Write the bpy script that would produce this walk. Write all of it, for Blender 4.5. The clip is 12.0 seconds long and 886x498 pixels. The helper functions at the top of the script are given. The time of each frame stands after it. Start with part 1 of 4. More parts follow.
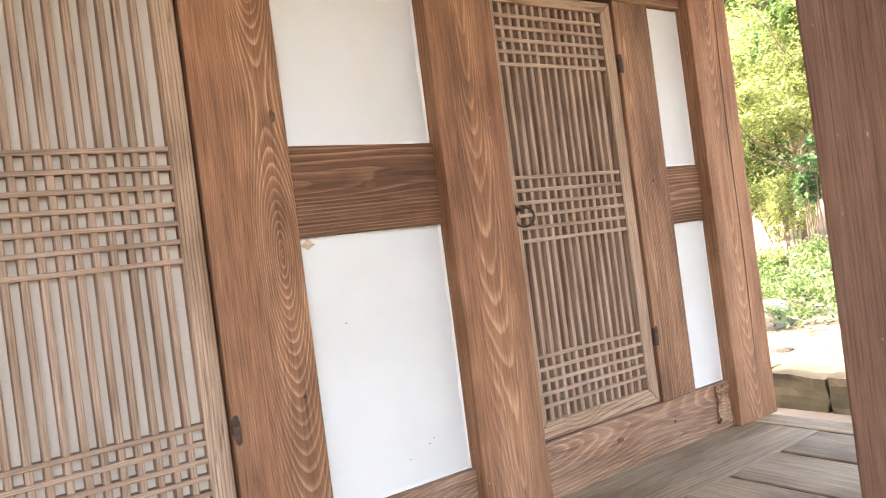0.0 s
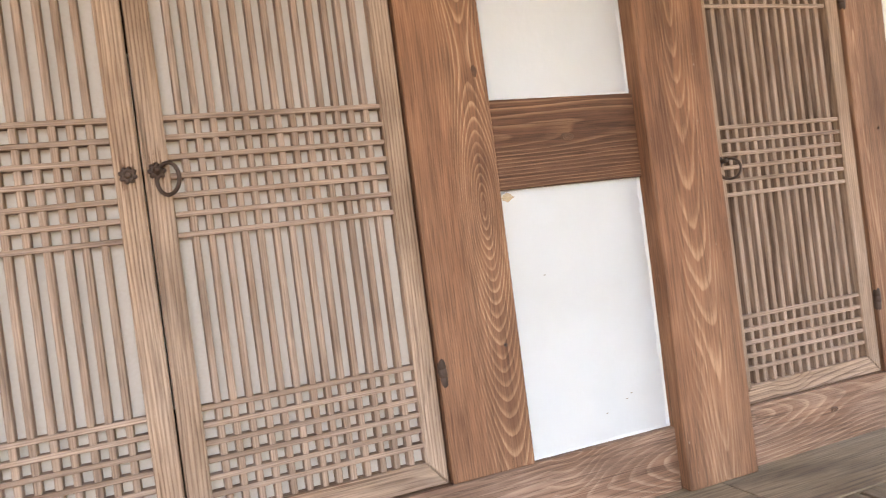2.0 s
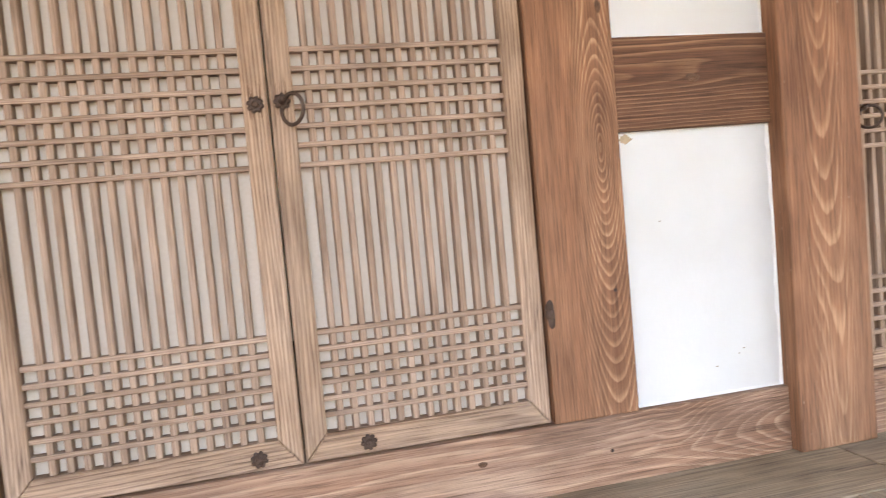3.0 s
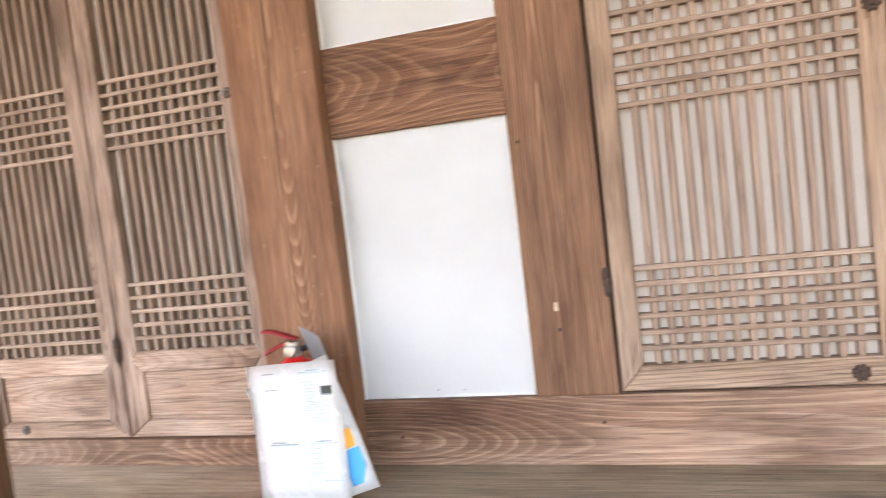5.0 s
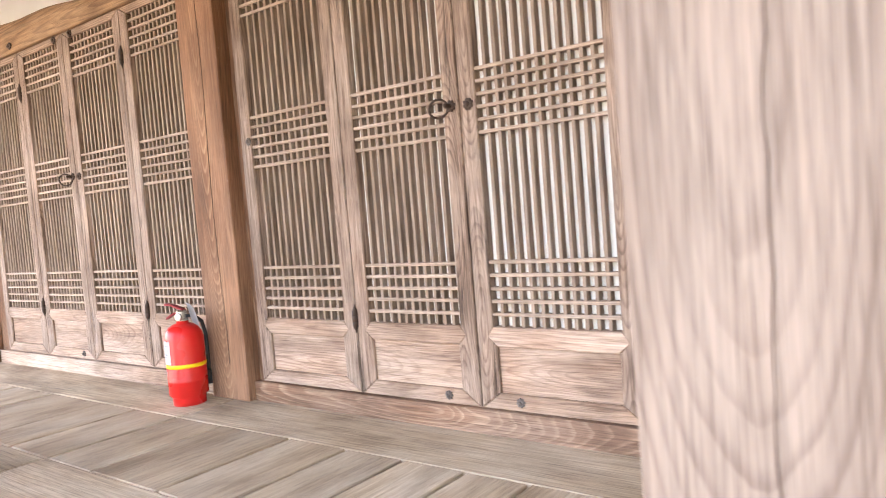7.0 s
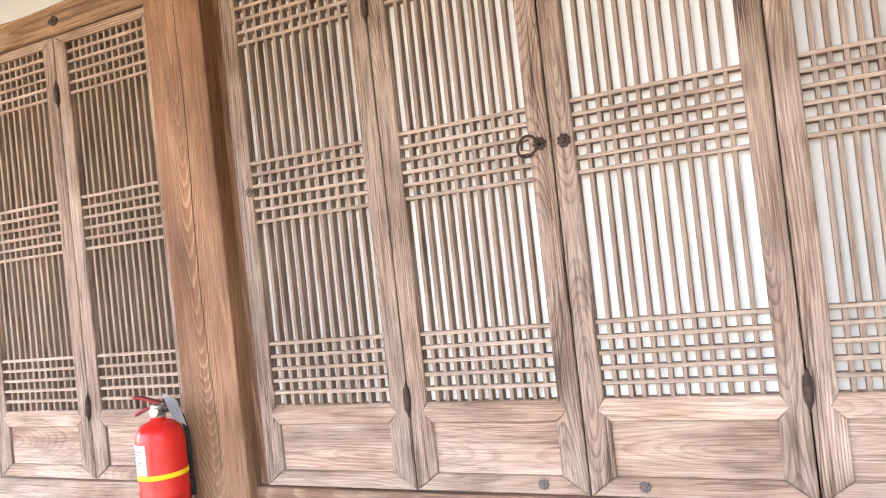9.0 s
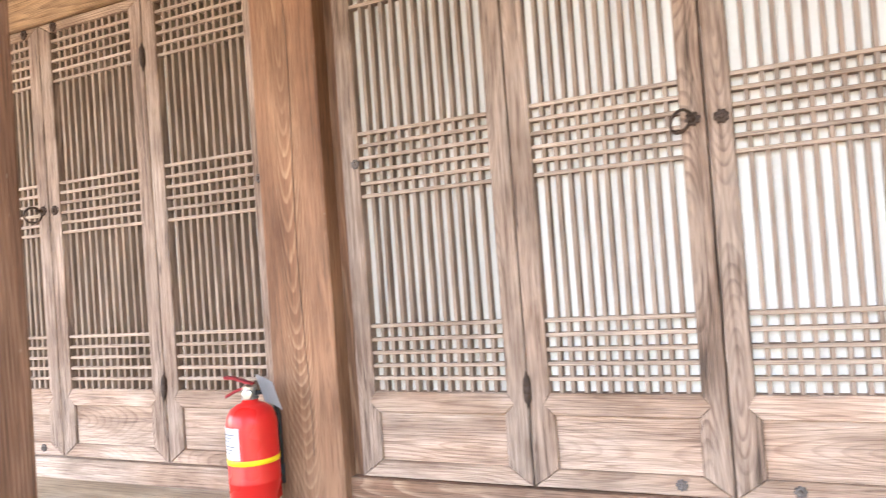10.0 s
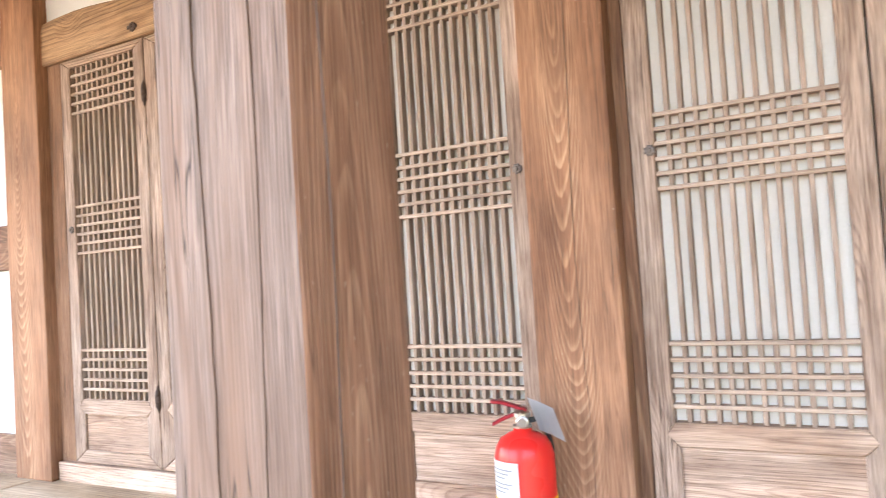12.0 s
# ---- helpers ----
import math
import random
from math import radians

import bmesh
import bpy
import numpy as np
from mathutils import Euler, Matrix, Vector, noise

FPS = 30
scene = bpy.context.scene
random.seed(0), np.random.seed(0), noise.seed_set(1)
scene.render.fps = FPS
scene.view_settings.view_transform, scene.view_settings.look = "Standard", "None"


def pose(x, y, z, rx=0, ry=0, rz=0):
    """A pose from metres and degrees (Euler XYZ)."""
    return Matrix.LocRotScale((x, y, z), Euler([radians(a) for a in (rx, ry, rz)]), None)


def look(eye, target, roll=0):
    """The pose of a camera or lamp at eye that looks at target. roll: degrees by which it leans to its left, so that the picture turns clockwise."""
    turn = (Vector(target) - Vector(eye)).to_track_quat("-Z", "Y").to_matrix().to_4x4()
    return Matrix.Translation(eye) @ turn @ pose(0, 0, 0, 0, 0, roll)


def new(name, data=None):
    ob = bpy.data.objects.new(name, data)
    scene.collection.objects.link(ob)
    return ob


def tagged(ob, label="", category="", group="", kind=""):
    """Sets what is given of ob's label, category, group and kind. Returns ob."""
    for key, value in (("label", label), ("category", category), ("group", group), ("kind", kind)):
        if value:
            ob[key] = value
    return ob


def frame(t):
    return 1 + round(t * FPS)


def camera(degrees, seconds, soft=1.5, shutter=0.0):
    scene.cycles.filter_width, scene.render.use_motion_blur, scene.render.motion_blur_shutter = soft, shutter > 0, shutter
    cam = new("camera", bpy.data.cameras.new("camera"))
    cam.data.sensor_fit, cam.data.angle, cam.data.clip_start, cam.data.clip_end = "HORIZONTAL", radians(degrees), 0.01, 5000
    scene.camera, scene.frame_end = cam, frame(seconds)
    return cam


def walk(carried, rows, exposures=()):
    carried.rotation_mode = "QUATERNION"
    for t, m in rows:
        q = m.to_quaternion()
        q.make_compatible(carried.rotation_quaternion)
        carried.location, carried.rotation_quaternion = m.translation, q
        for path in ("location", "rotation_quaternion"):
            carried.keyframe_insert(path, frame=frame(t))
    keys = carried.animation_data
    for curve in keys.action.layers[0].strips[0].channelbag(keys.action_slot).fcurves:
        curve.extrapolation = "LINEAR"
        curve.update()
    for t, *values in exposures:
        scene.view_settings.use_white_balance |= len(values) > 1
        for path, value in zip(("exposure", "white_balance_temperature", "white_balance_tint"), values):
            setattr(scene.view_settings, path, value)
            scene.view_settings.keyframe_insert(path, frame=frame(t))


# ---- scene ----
cam = camera(63.1, 12.0, soft=1.0, shutter=0.3)
PATH = [
    (0, (-0.002, 0.036, 1.296), (1.139, 1.678, 1.301), -7.4),
    (0.5, (-0.021, 0.037, 1.286), (1.057, 1.722, 1.284), -7.6),
    (1, (-0.043, 0.046, 1.282), (0.925, 1.796, 1.268), -7.6),
    (1.5, (-0.067, 0.055, 1.281), (0.771, 1.871, 1.27), -7.7),
    (2, (-0.076, 0.058, 1.268), (0.647, 1.923, 1.244), -7.3),
    (2.5, (-0.093, 0.07, 1.25), (0.51, 1.976, 1.175), -5.8),
    (2.7, (-0.097, 0.071, 1.245), (0.454, 1.991, 1.148), -5.4),
    (4.3, (-0.341, 0.068, 1.172), (-0.547, 2.053, 1.043), -6.0),
    (4.5, (-0.377, 0.057, 1.167), (-0.732, 2.021, 1.05), -6.2),
    (5, (-0.535, -0.02, 1.191), (-1.14, 1.881, 1.053), -6.7),
    (5.5, (-0.734, -0.1, 1.184), (-1.586, 1.704, 1.044), -6.0),
    (5.6, (-0.768, -0.092, 1.183), (-1.666, 1.689, 1.044), -6.1),
    (6, (-0.947, -0.089, 1.2), (-1.995, 1.606, 1.025), -5.9),
    (6.5, (-1.153, -0.064, 1.223), (-2.346, 1.533, 1.066), -5.2),
    (6.7, (-1.232, -0.09, 1.191), (-2.435, 1.505, 1.086), -3.9),
    (7, (-1.351, -0.125, 1.22), (-2.557, 1.467, 1.11), -4.6),
    (7.5, (-1.549, -0.21, 1.246), (-2.714, 1.414, 1.181), -4.6),
    (7.7, (-1.616, -0.212, 1.244), (-2.775, 1.417, 1.188), -4.8),
    (9.3, (-2.207, -0.164, 1.24), (-2.973, 1.683, 1.296), -5.6),
    (9.5, (-2.277, -0.196, 1.232), (-3.026, 1.658, 1.293), -5.1),
    (10, (-2.462, -0.191, 1.223), (-3.292, 1.628, 1.261), -4.2),
    (10.5, (-2.674, -0.108, 1.23), (-3.571, 1.679, 1.228), -3.7),
    (11, (-2.825, -0.129, 1.231), (-3.721, 1.658, 1.289), -3.2),
    (11.5, (-3.028, -0.194, 1.241), (-3.902, 1.602, 1.349), -3.2),
    (12, (-3.169, -0.173, 1.249), (-4.127, 1.582, 1.328), -3.6),
]
walk(cam, [(t, look(eye, target, roll)) for t, eye, target, roll in PATH],
     exposures=[(0.0, 4.37, 8550, 19), (1.5, 4.38, 8600, 20), (2.7, 4.46, 8550, 20), (4.3, 4.60, 8450, 21), (5.0, 4.60, 8450, 21), (6.5, 4.80, 8100, 19), (7.7, 4.83, 7900, 18), (12.0, 4.97, 7650, 15)])

# ---- world, sun ----
SUN_EL, SUN_AZ = radians(56), radians(325)
world = bpy.data.worlds.new("sky")
scene.world = world
world.use_nodes = True
wn = world.node_tree.nodes
sky = wn.new("ShaderNodeTexSky")
sky.sky_type, sky.sun_disc = "NISHITA", False
sky.sun_elevation, sky.sun_rotation = SUN_EL, SUN_AZ
sky.dust_density = 3.0
world.node_tree.links.new(sky.outputs[0], wn["Background"].inputs[0])
wn["Background"].inputs[1].default_value = 0.15
sun = new("sun", bpy.data.lights.new("sun", "SUN"))
sun.data.energy, sun.data.angle, sun.data.color = 2.0, radians(0.6), (1.0, 0.95, 0.87)
sun_dir = Vector((math.sin(SUN_AZ) * math.cos(SUN_EL), math.cos(SUN_AZ) * math.cos(SUN_EL), math.sin(SUN_EL)))
sun.matrix_world = look(sun_dir * 40, (0, 0, 0))


# ---- materials ----
def rough_is_low(rough):
    return isinstance(rough, float) and rough < 0.5


class Nodes:
    """A small builder of node trees."""

    def __init__(self, name):
        self.mat = bpy.data.materials.new(name)
        self.mat.use_nodes = True
        self.tree = self.mat.node_tree
        self.shader = self.tree.nodes["Principled BSDF"]

    def add(self, kind, **values):
        node = self.tree.nodes.new(kind)
        for key, value in values.items():
            setattr(node, key, value)
        return node

    def put(self, socket, value):
        if isinstance(value, bpy.types.NodeSocket):
            self.tree.links.new(value, socket)
        else:
            socket.default_value = value

    def math(self, op, *values):
        node = self.add("ShaderNodeMath", operation=op)
        for i, value in enumerate(values):
            self.put(node.inputs[i], value)
        return node.outputs[0]

    def xyz(self, x, y, z):
        node = self.add("ShaderNodeCombineXYZ")
        for i, value in enumerate((x, y, z)):
            self.put(node.inputs[i], value)
        return node.outputs[0]

    def split(self, vector):
        node = self.add("ShaderNodeSeparateXYZ")
        self.put(node.inputs[0], vector)
        return node.outputs

    def noise(self, vector, scale, detail=2.0, rough=0.5):
        node = self.add("ShaderNodeTexNoise")
        self.put(node.inputs["Vector"], vector)
        for key, value in (("Scale", scale), ("Detail", detail), ("Roughness", rough)):
            node.inputs[key].default_value = value
        return node.outputs["Fac"]

    def ramp(self, fac, stops):
        node = self.add("ShaderNodeValToRGB")
        self.put(node.inputs[0], fac)
        items = node.color_ramp.elements
        while len(items) < len(stops):
            items.new(0.5)
        for item, (place, colour) in zip(items, stops):
            item.position = place
            item.color = colour if len(colour) == 4 else (*colour, 1)
        return node.outputs[0]

    def mix(self, fac, a, b, blend="MIX"):
        node = self.add("ShaderNodeMix", data_type="RGBA", blend_type=blend)
        self.put(node.inputs[0], fac)
        self.put(node.inputs[6], a if isinstance(a, bpy.types.NodeSocket) else (*a, 1))
        self.put(node.inputs[7], b if isinstance(b, bpy.types.NodeSocket) else (*b, 1))
        return node.outputs[2]

    def bump(self, height, strength, distance):
        node = self.add("ShaderNodeBump")
        node.inputs["Strength"].default_value, node.inputs["Distance"].default_value = strength, distance
        self.put(node.inputs["Height"], height)
        self.put(self.shader.inputs["Normal"], node.outputs[0])

    def finish(self, colour, rough, metal=0.0):
        self.put(self.shader.inputs["Base Color"], colour if isinstance(colour, bpy.types.NodeSocket) else (*colour, 1))
        self.put(self.shader.inputs["Roughness"], rough)
        self.shader.inputs["Metallic"].default_value = metal
        self.shader.inputs["Specular IOR Level"].default_value = 0.5 if rough_is_low(rough) else 0.25
        return self.mat

    def local(self):
        return self.add("ShaderNodeTexCoord").outputs["Object"]

    def random(self):
        return self.add("ShaderNodeObjectInfo").outputs["Random"]


def span(n, value, low, high):
    node = n.add("ShaderNodeMapRange")
    n.put(node.inputs[0], value)
    node.inputs[3].default_value, node.inputs[4].default_value = low, high
    return node.outputs[0]


def wood(name, axis, pale, dark, grey, rings=95.0, depth=0.10, wander=0.02, wear=0.4, contrast=1.0, rough=0.75, relief=0.5, aside=0.0, lift=0.16, rate=0.45, spread=0.05, specks=0.0, streaks=1.0, knots=1.0, fade=0.0, taper=0.0, checks=0.5, mottle=0.7, tint=None, patches=0.8, vary=1.0):
    """Weathered pine: growth rings about a pith that runs along axis, fibres, grey weathering and stains."""
    n = Nodes(name)
    x, y, z = n.split(n.local())
    across, into, along = {"x": (z, y, x), "flat": (y, z, x), "y": (x, z, y), "z": (x, y, z), "side": (y, x, z)}[axis]
    seed = n.random()
    shift = n.math("MULTIPLY", seed, 37.0)
    run = along
    along = n.math("ADD", along, shift)
    # slow wander of the pith along the trunk
    bend = n.noise(n.xyz(n.math("MULTIPLY", across, 2.2), n.math("MULTIPLY", into, 2.2), n.math("MULTIPLY", along, 0.5)), 1.0, 2.0)
    eye = n.noise(n.xyz(n.math("MULTIPLY", across, 7.0), n.math("MULTIPLY", into, 7.0), n.math("MULTIPLY", along, 1.1)), 1.0, 1.0)
    u = n.math("ADD", across, n.math("ADD", span(n, seed, aside - spread, aside + spread), n.math("MULTIPLY", n.math("SUBTRACT", bend, 0.5), 0.07)))
    v = n.math("ADD", into, n.math("ADD", -depth, n.math("MULTIPLY", n.math("SUBTRACT", eye, 0.5), wander * 2)))
    lean = n.math("MULTIPLY", n.math("SUBTRACT", n.noise(n.xyz(0.0, shift, n.math("MULTIPLY", along, rate)), 1.0, 0.0), 0.5), lift)
    v = n.math("ADD", v, lean)
    if taper:
        # the timber was sawn askew to its pith, so the rings run out in nested points
        v = n.math("ADD", v, n.math("MULTIPLY", run, taper))
    radius = n.math("SQRT", n.math("ADD", n.math("MULTIPLY", u, u), n.math("MULTIPLY", v, v)))
    jitter = n.noise(n.xyz(n.math("MULTIPLY", across, 30.0), n.math("MULTIPLY", into, 30.0), n.math("MULTIPLY", along, 5.0)), 1.0, 2.0)
    count = n.math("ADD", n.math("MULTIPLY", radius, rings), n.math("MULTIPLY", jitter, 0.7))
    cell = n.add("ShaderNodeTexVoronoi")
    n.put(cell.inputs["Vector"], n.xyz(n.math("ADD", across, n.math("MULTIPLY", seed, 9.0)), n.math("MULTIPLY", into, 0.25), along))
    cell.inputs["Scale"].default_value = 1.7
    near = cell.outputs["Distance"]
    count = n.math("ADD", count, n.math("MULTIPLY", n.ramp(near, [(0.0, (1, 1, 1)), (0.16, (0, 0, 0))]), 2.6 * knots))
    ring = n.math("FRACT", count)
    profile = n.ramp(ring, [(0.0, (0.10,) * 3), (0.55, (0.18,) * 3), (0.84, (1.0,) * 3), (0.93, (0.95,) * 3), (1.0, (0.10,) * 3)])
    band = n.noise(n.math("MULTIPLY", count, 0.23), 1.0, 0.0)
    fibre = n.noise(n.xyz(n.math("MULTIPLY", across, 300.0), n.math("MULTIPLY", into, 300.0), n.math("MULTIPLY", along, 7.0)), 1.0, 3.0, 0.65)
    stain = n.noise(n.xyz(n.math("MULTIPLY", across, 5.0), n.math("MULTIPLY", into, 5.0), n.math("MULTIPLY", along, 1.6)), 1.0, 4.0, 0.6)
    fleck = n.noise(n.xyz(n.math("MULTIPLY", across, 60.0), n.math("MULTIPLY", into, 60.0), n.math("MULTIPLY", along, 9.0)), 1.0, 2.0)
    amount = n.math("MULTIPLY", n.math("MULTIPLY", profile, span(n, band, 0.30, 1.25)), contrast)
    if fade:
        # the rings show best where they are cut flat, and close up towards the edges
        flat = n.ramp(n.math("ABSOLUTE", u), [(fade, (1, 1, 1)), (fade * 2.4, (0.28,) * 3)])
        amount = n.math("MULTIPLY", amount, flat)
    colour = n.mix(amount, pale, dark)
    streak = n.noise(n.xyz(n.math("MULTIPLY", across, 20.0), n.math("MULTIPLY", into, 20.0), n.math("MULTIPLY", along, 0.5)), 1.0, 3.0, 0.55)
    colour = n.mix(streaks, colour, n.ramp(streak, [(0.25, (0.76, 0.71, 0.68)), (0.48, (1, 1, 1)), (0.75, (1.14, 1.11, 1.08))]), "MULTIPLY")
    worn = n.ramp(stain, [(0.42, (0, 0, 0)), (0.72, (1, 1, 1))])
    colour = n.mix(n.math("MULTIPLY", worn, wear), colour, grey)
    soiled = n.ramp(stain, [(0.25, (0.60, 0.55, 0.52)), (0.44, (1, 1, 1))])
    colour = n.mix(1.0, colour, soiled, "MULTIPLY")
    colour = n.mix(1.0, colour, n.ramp(fibre, [(0.28, (0.52, 0.48, 0.45)), (0.5, (1, 1, 1)), (0.72, (1.24, 1.24, 1.24))]), "MULTIPLY")
    colour = n.mix(1.0, colour, n.ramp(fleck, [(0.16, (0.55, 0.48, 0.42)), (0.30, (1, 1, 1))]), "MULTIPLY")
    # coarse fibres and fine drying checks along the grain
    coarse = n.noise(n.xyz(n.math("MULTIPLY", across, 95.0), n.math("MULTIPLY", into, 95.0), n.math("MULTIPLY", along, 5.0)), 1.0, 3.0, 0.6)
    colour = n.mix(1.0, colour, n.ramp(coarse, [(0.32, (1 - 0.30 * mottle, 1 - 0.34 * mottle, 1 - 0.37 * mottle)), (0.5, (1, 1, 1)), (0.68, (1 + 0.20 * mottle,) * 3)]), "MULTIPLY")
    # patches of darker and paler weathering, a hand or two across
    patch = n.noise(n.xyz(n.math("MULTIPLY", across, 6.0), n.math("MULTIPLY", into, 6.0), n.math("ADD", n.math("MULTIPLY", along, 2.6), 4.0)), 1.0, 4.0, 0.55)
    colour = n.mix(patches, colour, n.ramp(patch, [(0.32, (0.64, 0.60, 0.57)), (0.5, (1, 1, 1)), (0.68, (1.20, 1.20, 1.20))]), "MULTIPLY")
    if tint:
        # broad bands of another weathering
        broad = n.noise(n.xyz(n.math("MULTIPLY", across, 10.0), n.math("MULTIPLY", into, 10.0), n.math("MULTIPLY", along, 0.6)), 1.0, 3.0, 0.5)
        colour = n.mix(n.ramp(broad, [(0.46, (0, 0, 0)), (0.60, (0.75,) * 3)]), colour, tint)
    split = n.noise(n.xyz(n.math("MULTIPLY", across, 24.0), n.math("MULTIPLY", into, 24.0), n.math("MULTIPLY", along, 0.8)), 1.0, 3.0, 0.6)
    gap = n.ramp(n.math("ABSOLUTE", n.math("SUBTRACT", split, 0.5)), [(0.0, (1, 1, 1)), (0.013, (0, 0, 0))])
    where = n.ramp(n.noise(n.xyz(n.math("MULTIPLY", across, 11.0), n.math("MULTIPLY", into, 11.0), n.math("MULTIPLY", along, 2.1)), 1.0, 1.0), [(0.50, (0, 0, 0)), (0.60, (1, 1, 1))])
    gap = n.math("MULTIPLY", n.math("MULTIPLY", gap, where), checks)
    colour = n.mix(gap, colour, tuple(min(a, b) * 0.30 for a, b in zip(pale, dark)))
    if knots:
        colour = n.mix(n.math("MULTIPLY", n.ramp(near, [(0.016, (1, 1, 1)), (0.030, (0, 0, 0))]), 0.75), colour, tuple(c * 0.35 for c in (pale if pale[0] < dark[0] else dark)))
    if specks:
        dot = n.noise(n.xyz(across, into, n.math("MULTIPLY", along, 0.7)), 120.0, 0.0)
        colour = n.mix(n.math("MULTIPLY", n.ramp(dot, [(0.83, (0, 0, 0)), (0.87, (1, 1, 1))]), specks), colour, (0.50, 0.42, 0.34))
    tone = n.mix(seed, tuple(1 - c * vary for c in (0.10, 0.12, 0.14)), (1 + 0.08 * vary,) * 3)
    colour = n.mix(1.0, colour, tone, "MULTIPLY")
    n.bump(n.math("SUBTRACT", n.math("ADD", n.math("MULTIPLY", profile, 0.6), fibre), n.math("MULTIPLY", gap, 2.0)), relief, 0.0012)
    return n.finish(colour, span(n, fibre, rough - 0.1, rough + 0.12))


RED = ((0.180, 0.081, 0.043), (0.378, 0.222, 0.131), (0.270, 0.150, 0.092))
ROSE = ((0.198, 0.095, 0.057), (0.319, 0.184, 0.117), (0.254, 0.143, 0.097))
DARK = ((0.080, 0.033, 0.017), (0.225, 0.122, 0.068), (0.150, 0.078, 0.048))
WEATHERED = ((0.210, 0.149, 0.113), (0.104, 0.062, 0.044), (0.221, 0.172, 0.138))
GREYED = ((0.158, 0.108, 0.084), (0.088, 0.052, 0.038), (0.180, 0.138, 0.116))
# Much darker than the front woods: shade on one post's sides, put in colour.
SHADED = ((0.073, 0.034, 0.016), (0.144, 0.073, 0.034), (0.062, 0.031, 0.015))
PALE = ((0.297, 0.200, 0.138), (0.104, 0.054, 0.033), (0.297, 0.221, 0.175))
BLEACHED = ((0.315, 0.207, 0.150), (0.153, 0.082, 0.055), (0.432, 0.329, 0.267))
BOARD = ((0.40, 0.292, 0.192), (0.175, 0.115, 0.070), (0.43, 0.352, 0.270))
column_wood = wood("column_wood", "z", *RED, rings=200, depth=-0.185, wander=0.03, contrast=0.78, wear=0.45, lift=0.13, rate=0.9, spread=0.03, taper=-0.07, specks=0.25, fade=0.032)
jamb_wood = wood("jamb_wood", "z", *RED, rings=200, depth=-0.045, wander=0.006, contrast=1.1, wear=0.25, lift=-0.45, rate=0.8, aside=-0.055, spread=0.006, streaks=0.9, knots=0.0, fade=0.034)
UMBER = ((0.121, 0.054, 0.029), (0.297, 0.175, 0.105), (0.192, 0.106, 0.066))
plain_jamb_wood = wood("plain_jamb_wood", "z", *UMBER, rings=150, depth=-0.03, wander=0.015, contrast=0.95, wear=0.35, aside=0.03, knots=0.5)
post_wood = wood("post_wood", "side", *ROSE, rings=120, depth=0.055, wander=0.012, contrast=0.95, wear=0.4, specks=0.2, streaks=0.4, knots=0.0, aside=0.01, spread=0.01, lift=0.06, taper=0.06, fade=0.05)
PLUM = ((0.135, 0.072, 0.048), (0.178, 0.104, 0.071), (0.160, 0.095, 0.068))
plum_wood = wood("plum_wood", "z", *PLUM, rings=170, depth=-0.03, wander=0.02, contrast=0.5, wear=0.45, mottle=0.5, specks=0.3, streaks=0.5, knots=0.2, aside=0.09)
beam_wood = wood("beam_wood", "x", *UMBER, rings=120, depth=0.02, wander=0.05, contrast=0.55, wear=0.4, lift=0.25, rate=1.2, patches=1.0, mottle=1.0)
dark_beam_wood = wood("dark_beam_wood", "x", *DARK, rings=120, depth=0.01, wander=0.035, contrast=1.0, wear=0.3, knots=1.5)
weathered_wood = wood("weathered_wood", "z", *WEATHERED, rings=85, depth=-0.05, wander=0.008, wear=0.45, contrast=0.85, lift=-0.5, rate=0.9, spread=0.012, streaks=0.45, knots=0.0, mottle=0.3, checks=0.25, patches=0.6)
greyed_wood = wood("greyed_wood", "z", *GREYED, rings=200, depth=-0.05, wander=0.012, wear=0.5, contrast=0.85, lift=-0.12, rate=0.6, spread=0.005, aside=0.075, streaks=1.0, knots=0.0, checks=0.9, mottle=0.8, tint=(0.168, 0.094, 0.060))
shaded_side_wood = wood("shaded_side_wood", "side", *SHADED, rings=95, depth=0.055, wander=0.012, wear=0.4, contrast=0.9, knots=0.0, spread=0.01, lift=0.06, taper=0.06, fade=0.05)
stile_wood = wood("stile_wood", "z", *PALE, rings=135, depth=0.03, wear=0.5, contrast=1.0, aside=0.12, wander=0.012, relief=0.8)
rail_wood = wood("rail_wood", "x", *PALE, rings=125, depth=0.05, wear=0.5, contrast=1.0, aside=0.05, wander=0.015, relief=0.8)
bleached_wood = wood("bleached_wood", "x", *BLEACHED, rings=110, depth=-0.03, wear=0.75, contrast=0.75, aside=0.0, wander=0.012, relief=0.8, lift=0.3, rate=1.3, patches=1.0, vary=1.6)
sill_wood = wood("sill_wood", "x", (0.165, 0.083, 0.050), (0.34, 0.222, 0.150), (0.27, 0.185, 0.140), rings=130, depth=0.03, wander=0.03, contrast=0.75, wear=0.6, lift=0.25, rate=1.1, patches=1.0)
frayed_wood = wood("frayed_wood", "z", (0.272, 0.184, 0.138), (0.088, 0.048, 0.033), (0.355, 0.276, 0.228), rings=190, depth=0.03, wear=0.55, contrast=0.9, aside=0.05, wander=0.014, relief=1.0, lift=0.16, rate=1.6, mottle=1.5, checks=0.9, patches=1.0)
# Uprights darker than the cross bars: their recess shadow is in the colour.
BAR = ((0.255, 0.180, 0.136), (0.140, 0.085, 0.061), (0.270, 0.212, 0.174))
SLAT = ((0.320, 0.232, 0.176), (0.180, 0.113, 0.081), (0.335, 0.265, 0.219))
bar_wood = wood("bar_wood", "z", *BAR, rings=220, depth=0.03, wear=0.5, contrast=0.8, relief=0.3, aside=0.10, knots=0.0)
slat_wood = wood("slat_wood", "x", *SLAT, rings=220, depth=0.03, wear=0.5, contrast=0.8, relief=0.3, aside=0.10, knots=0.0)
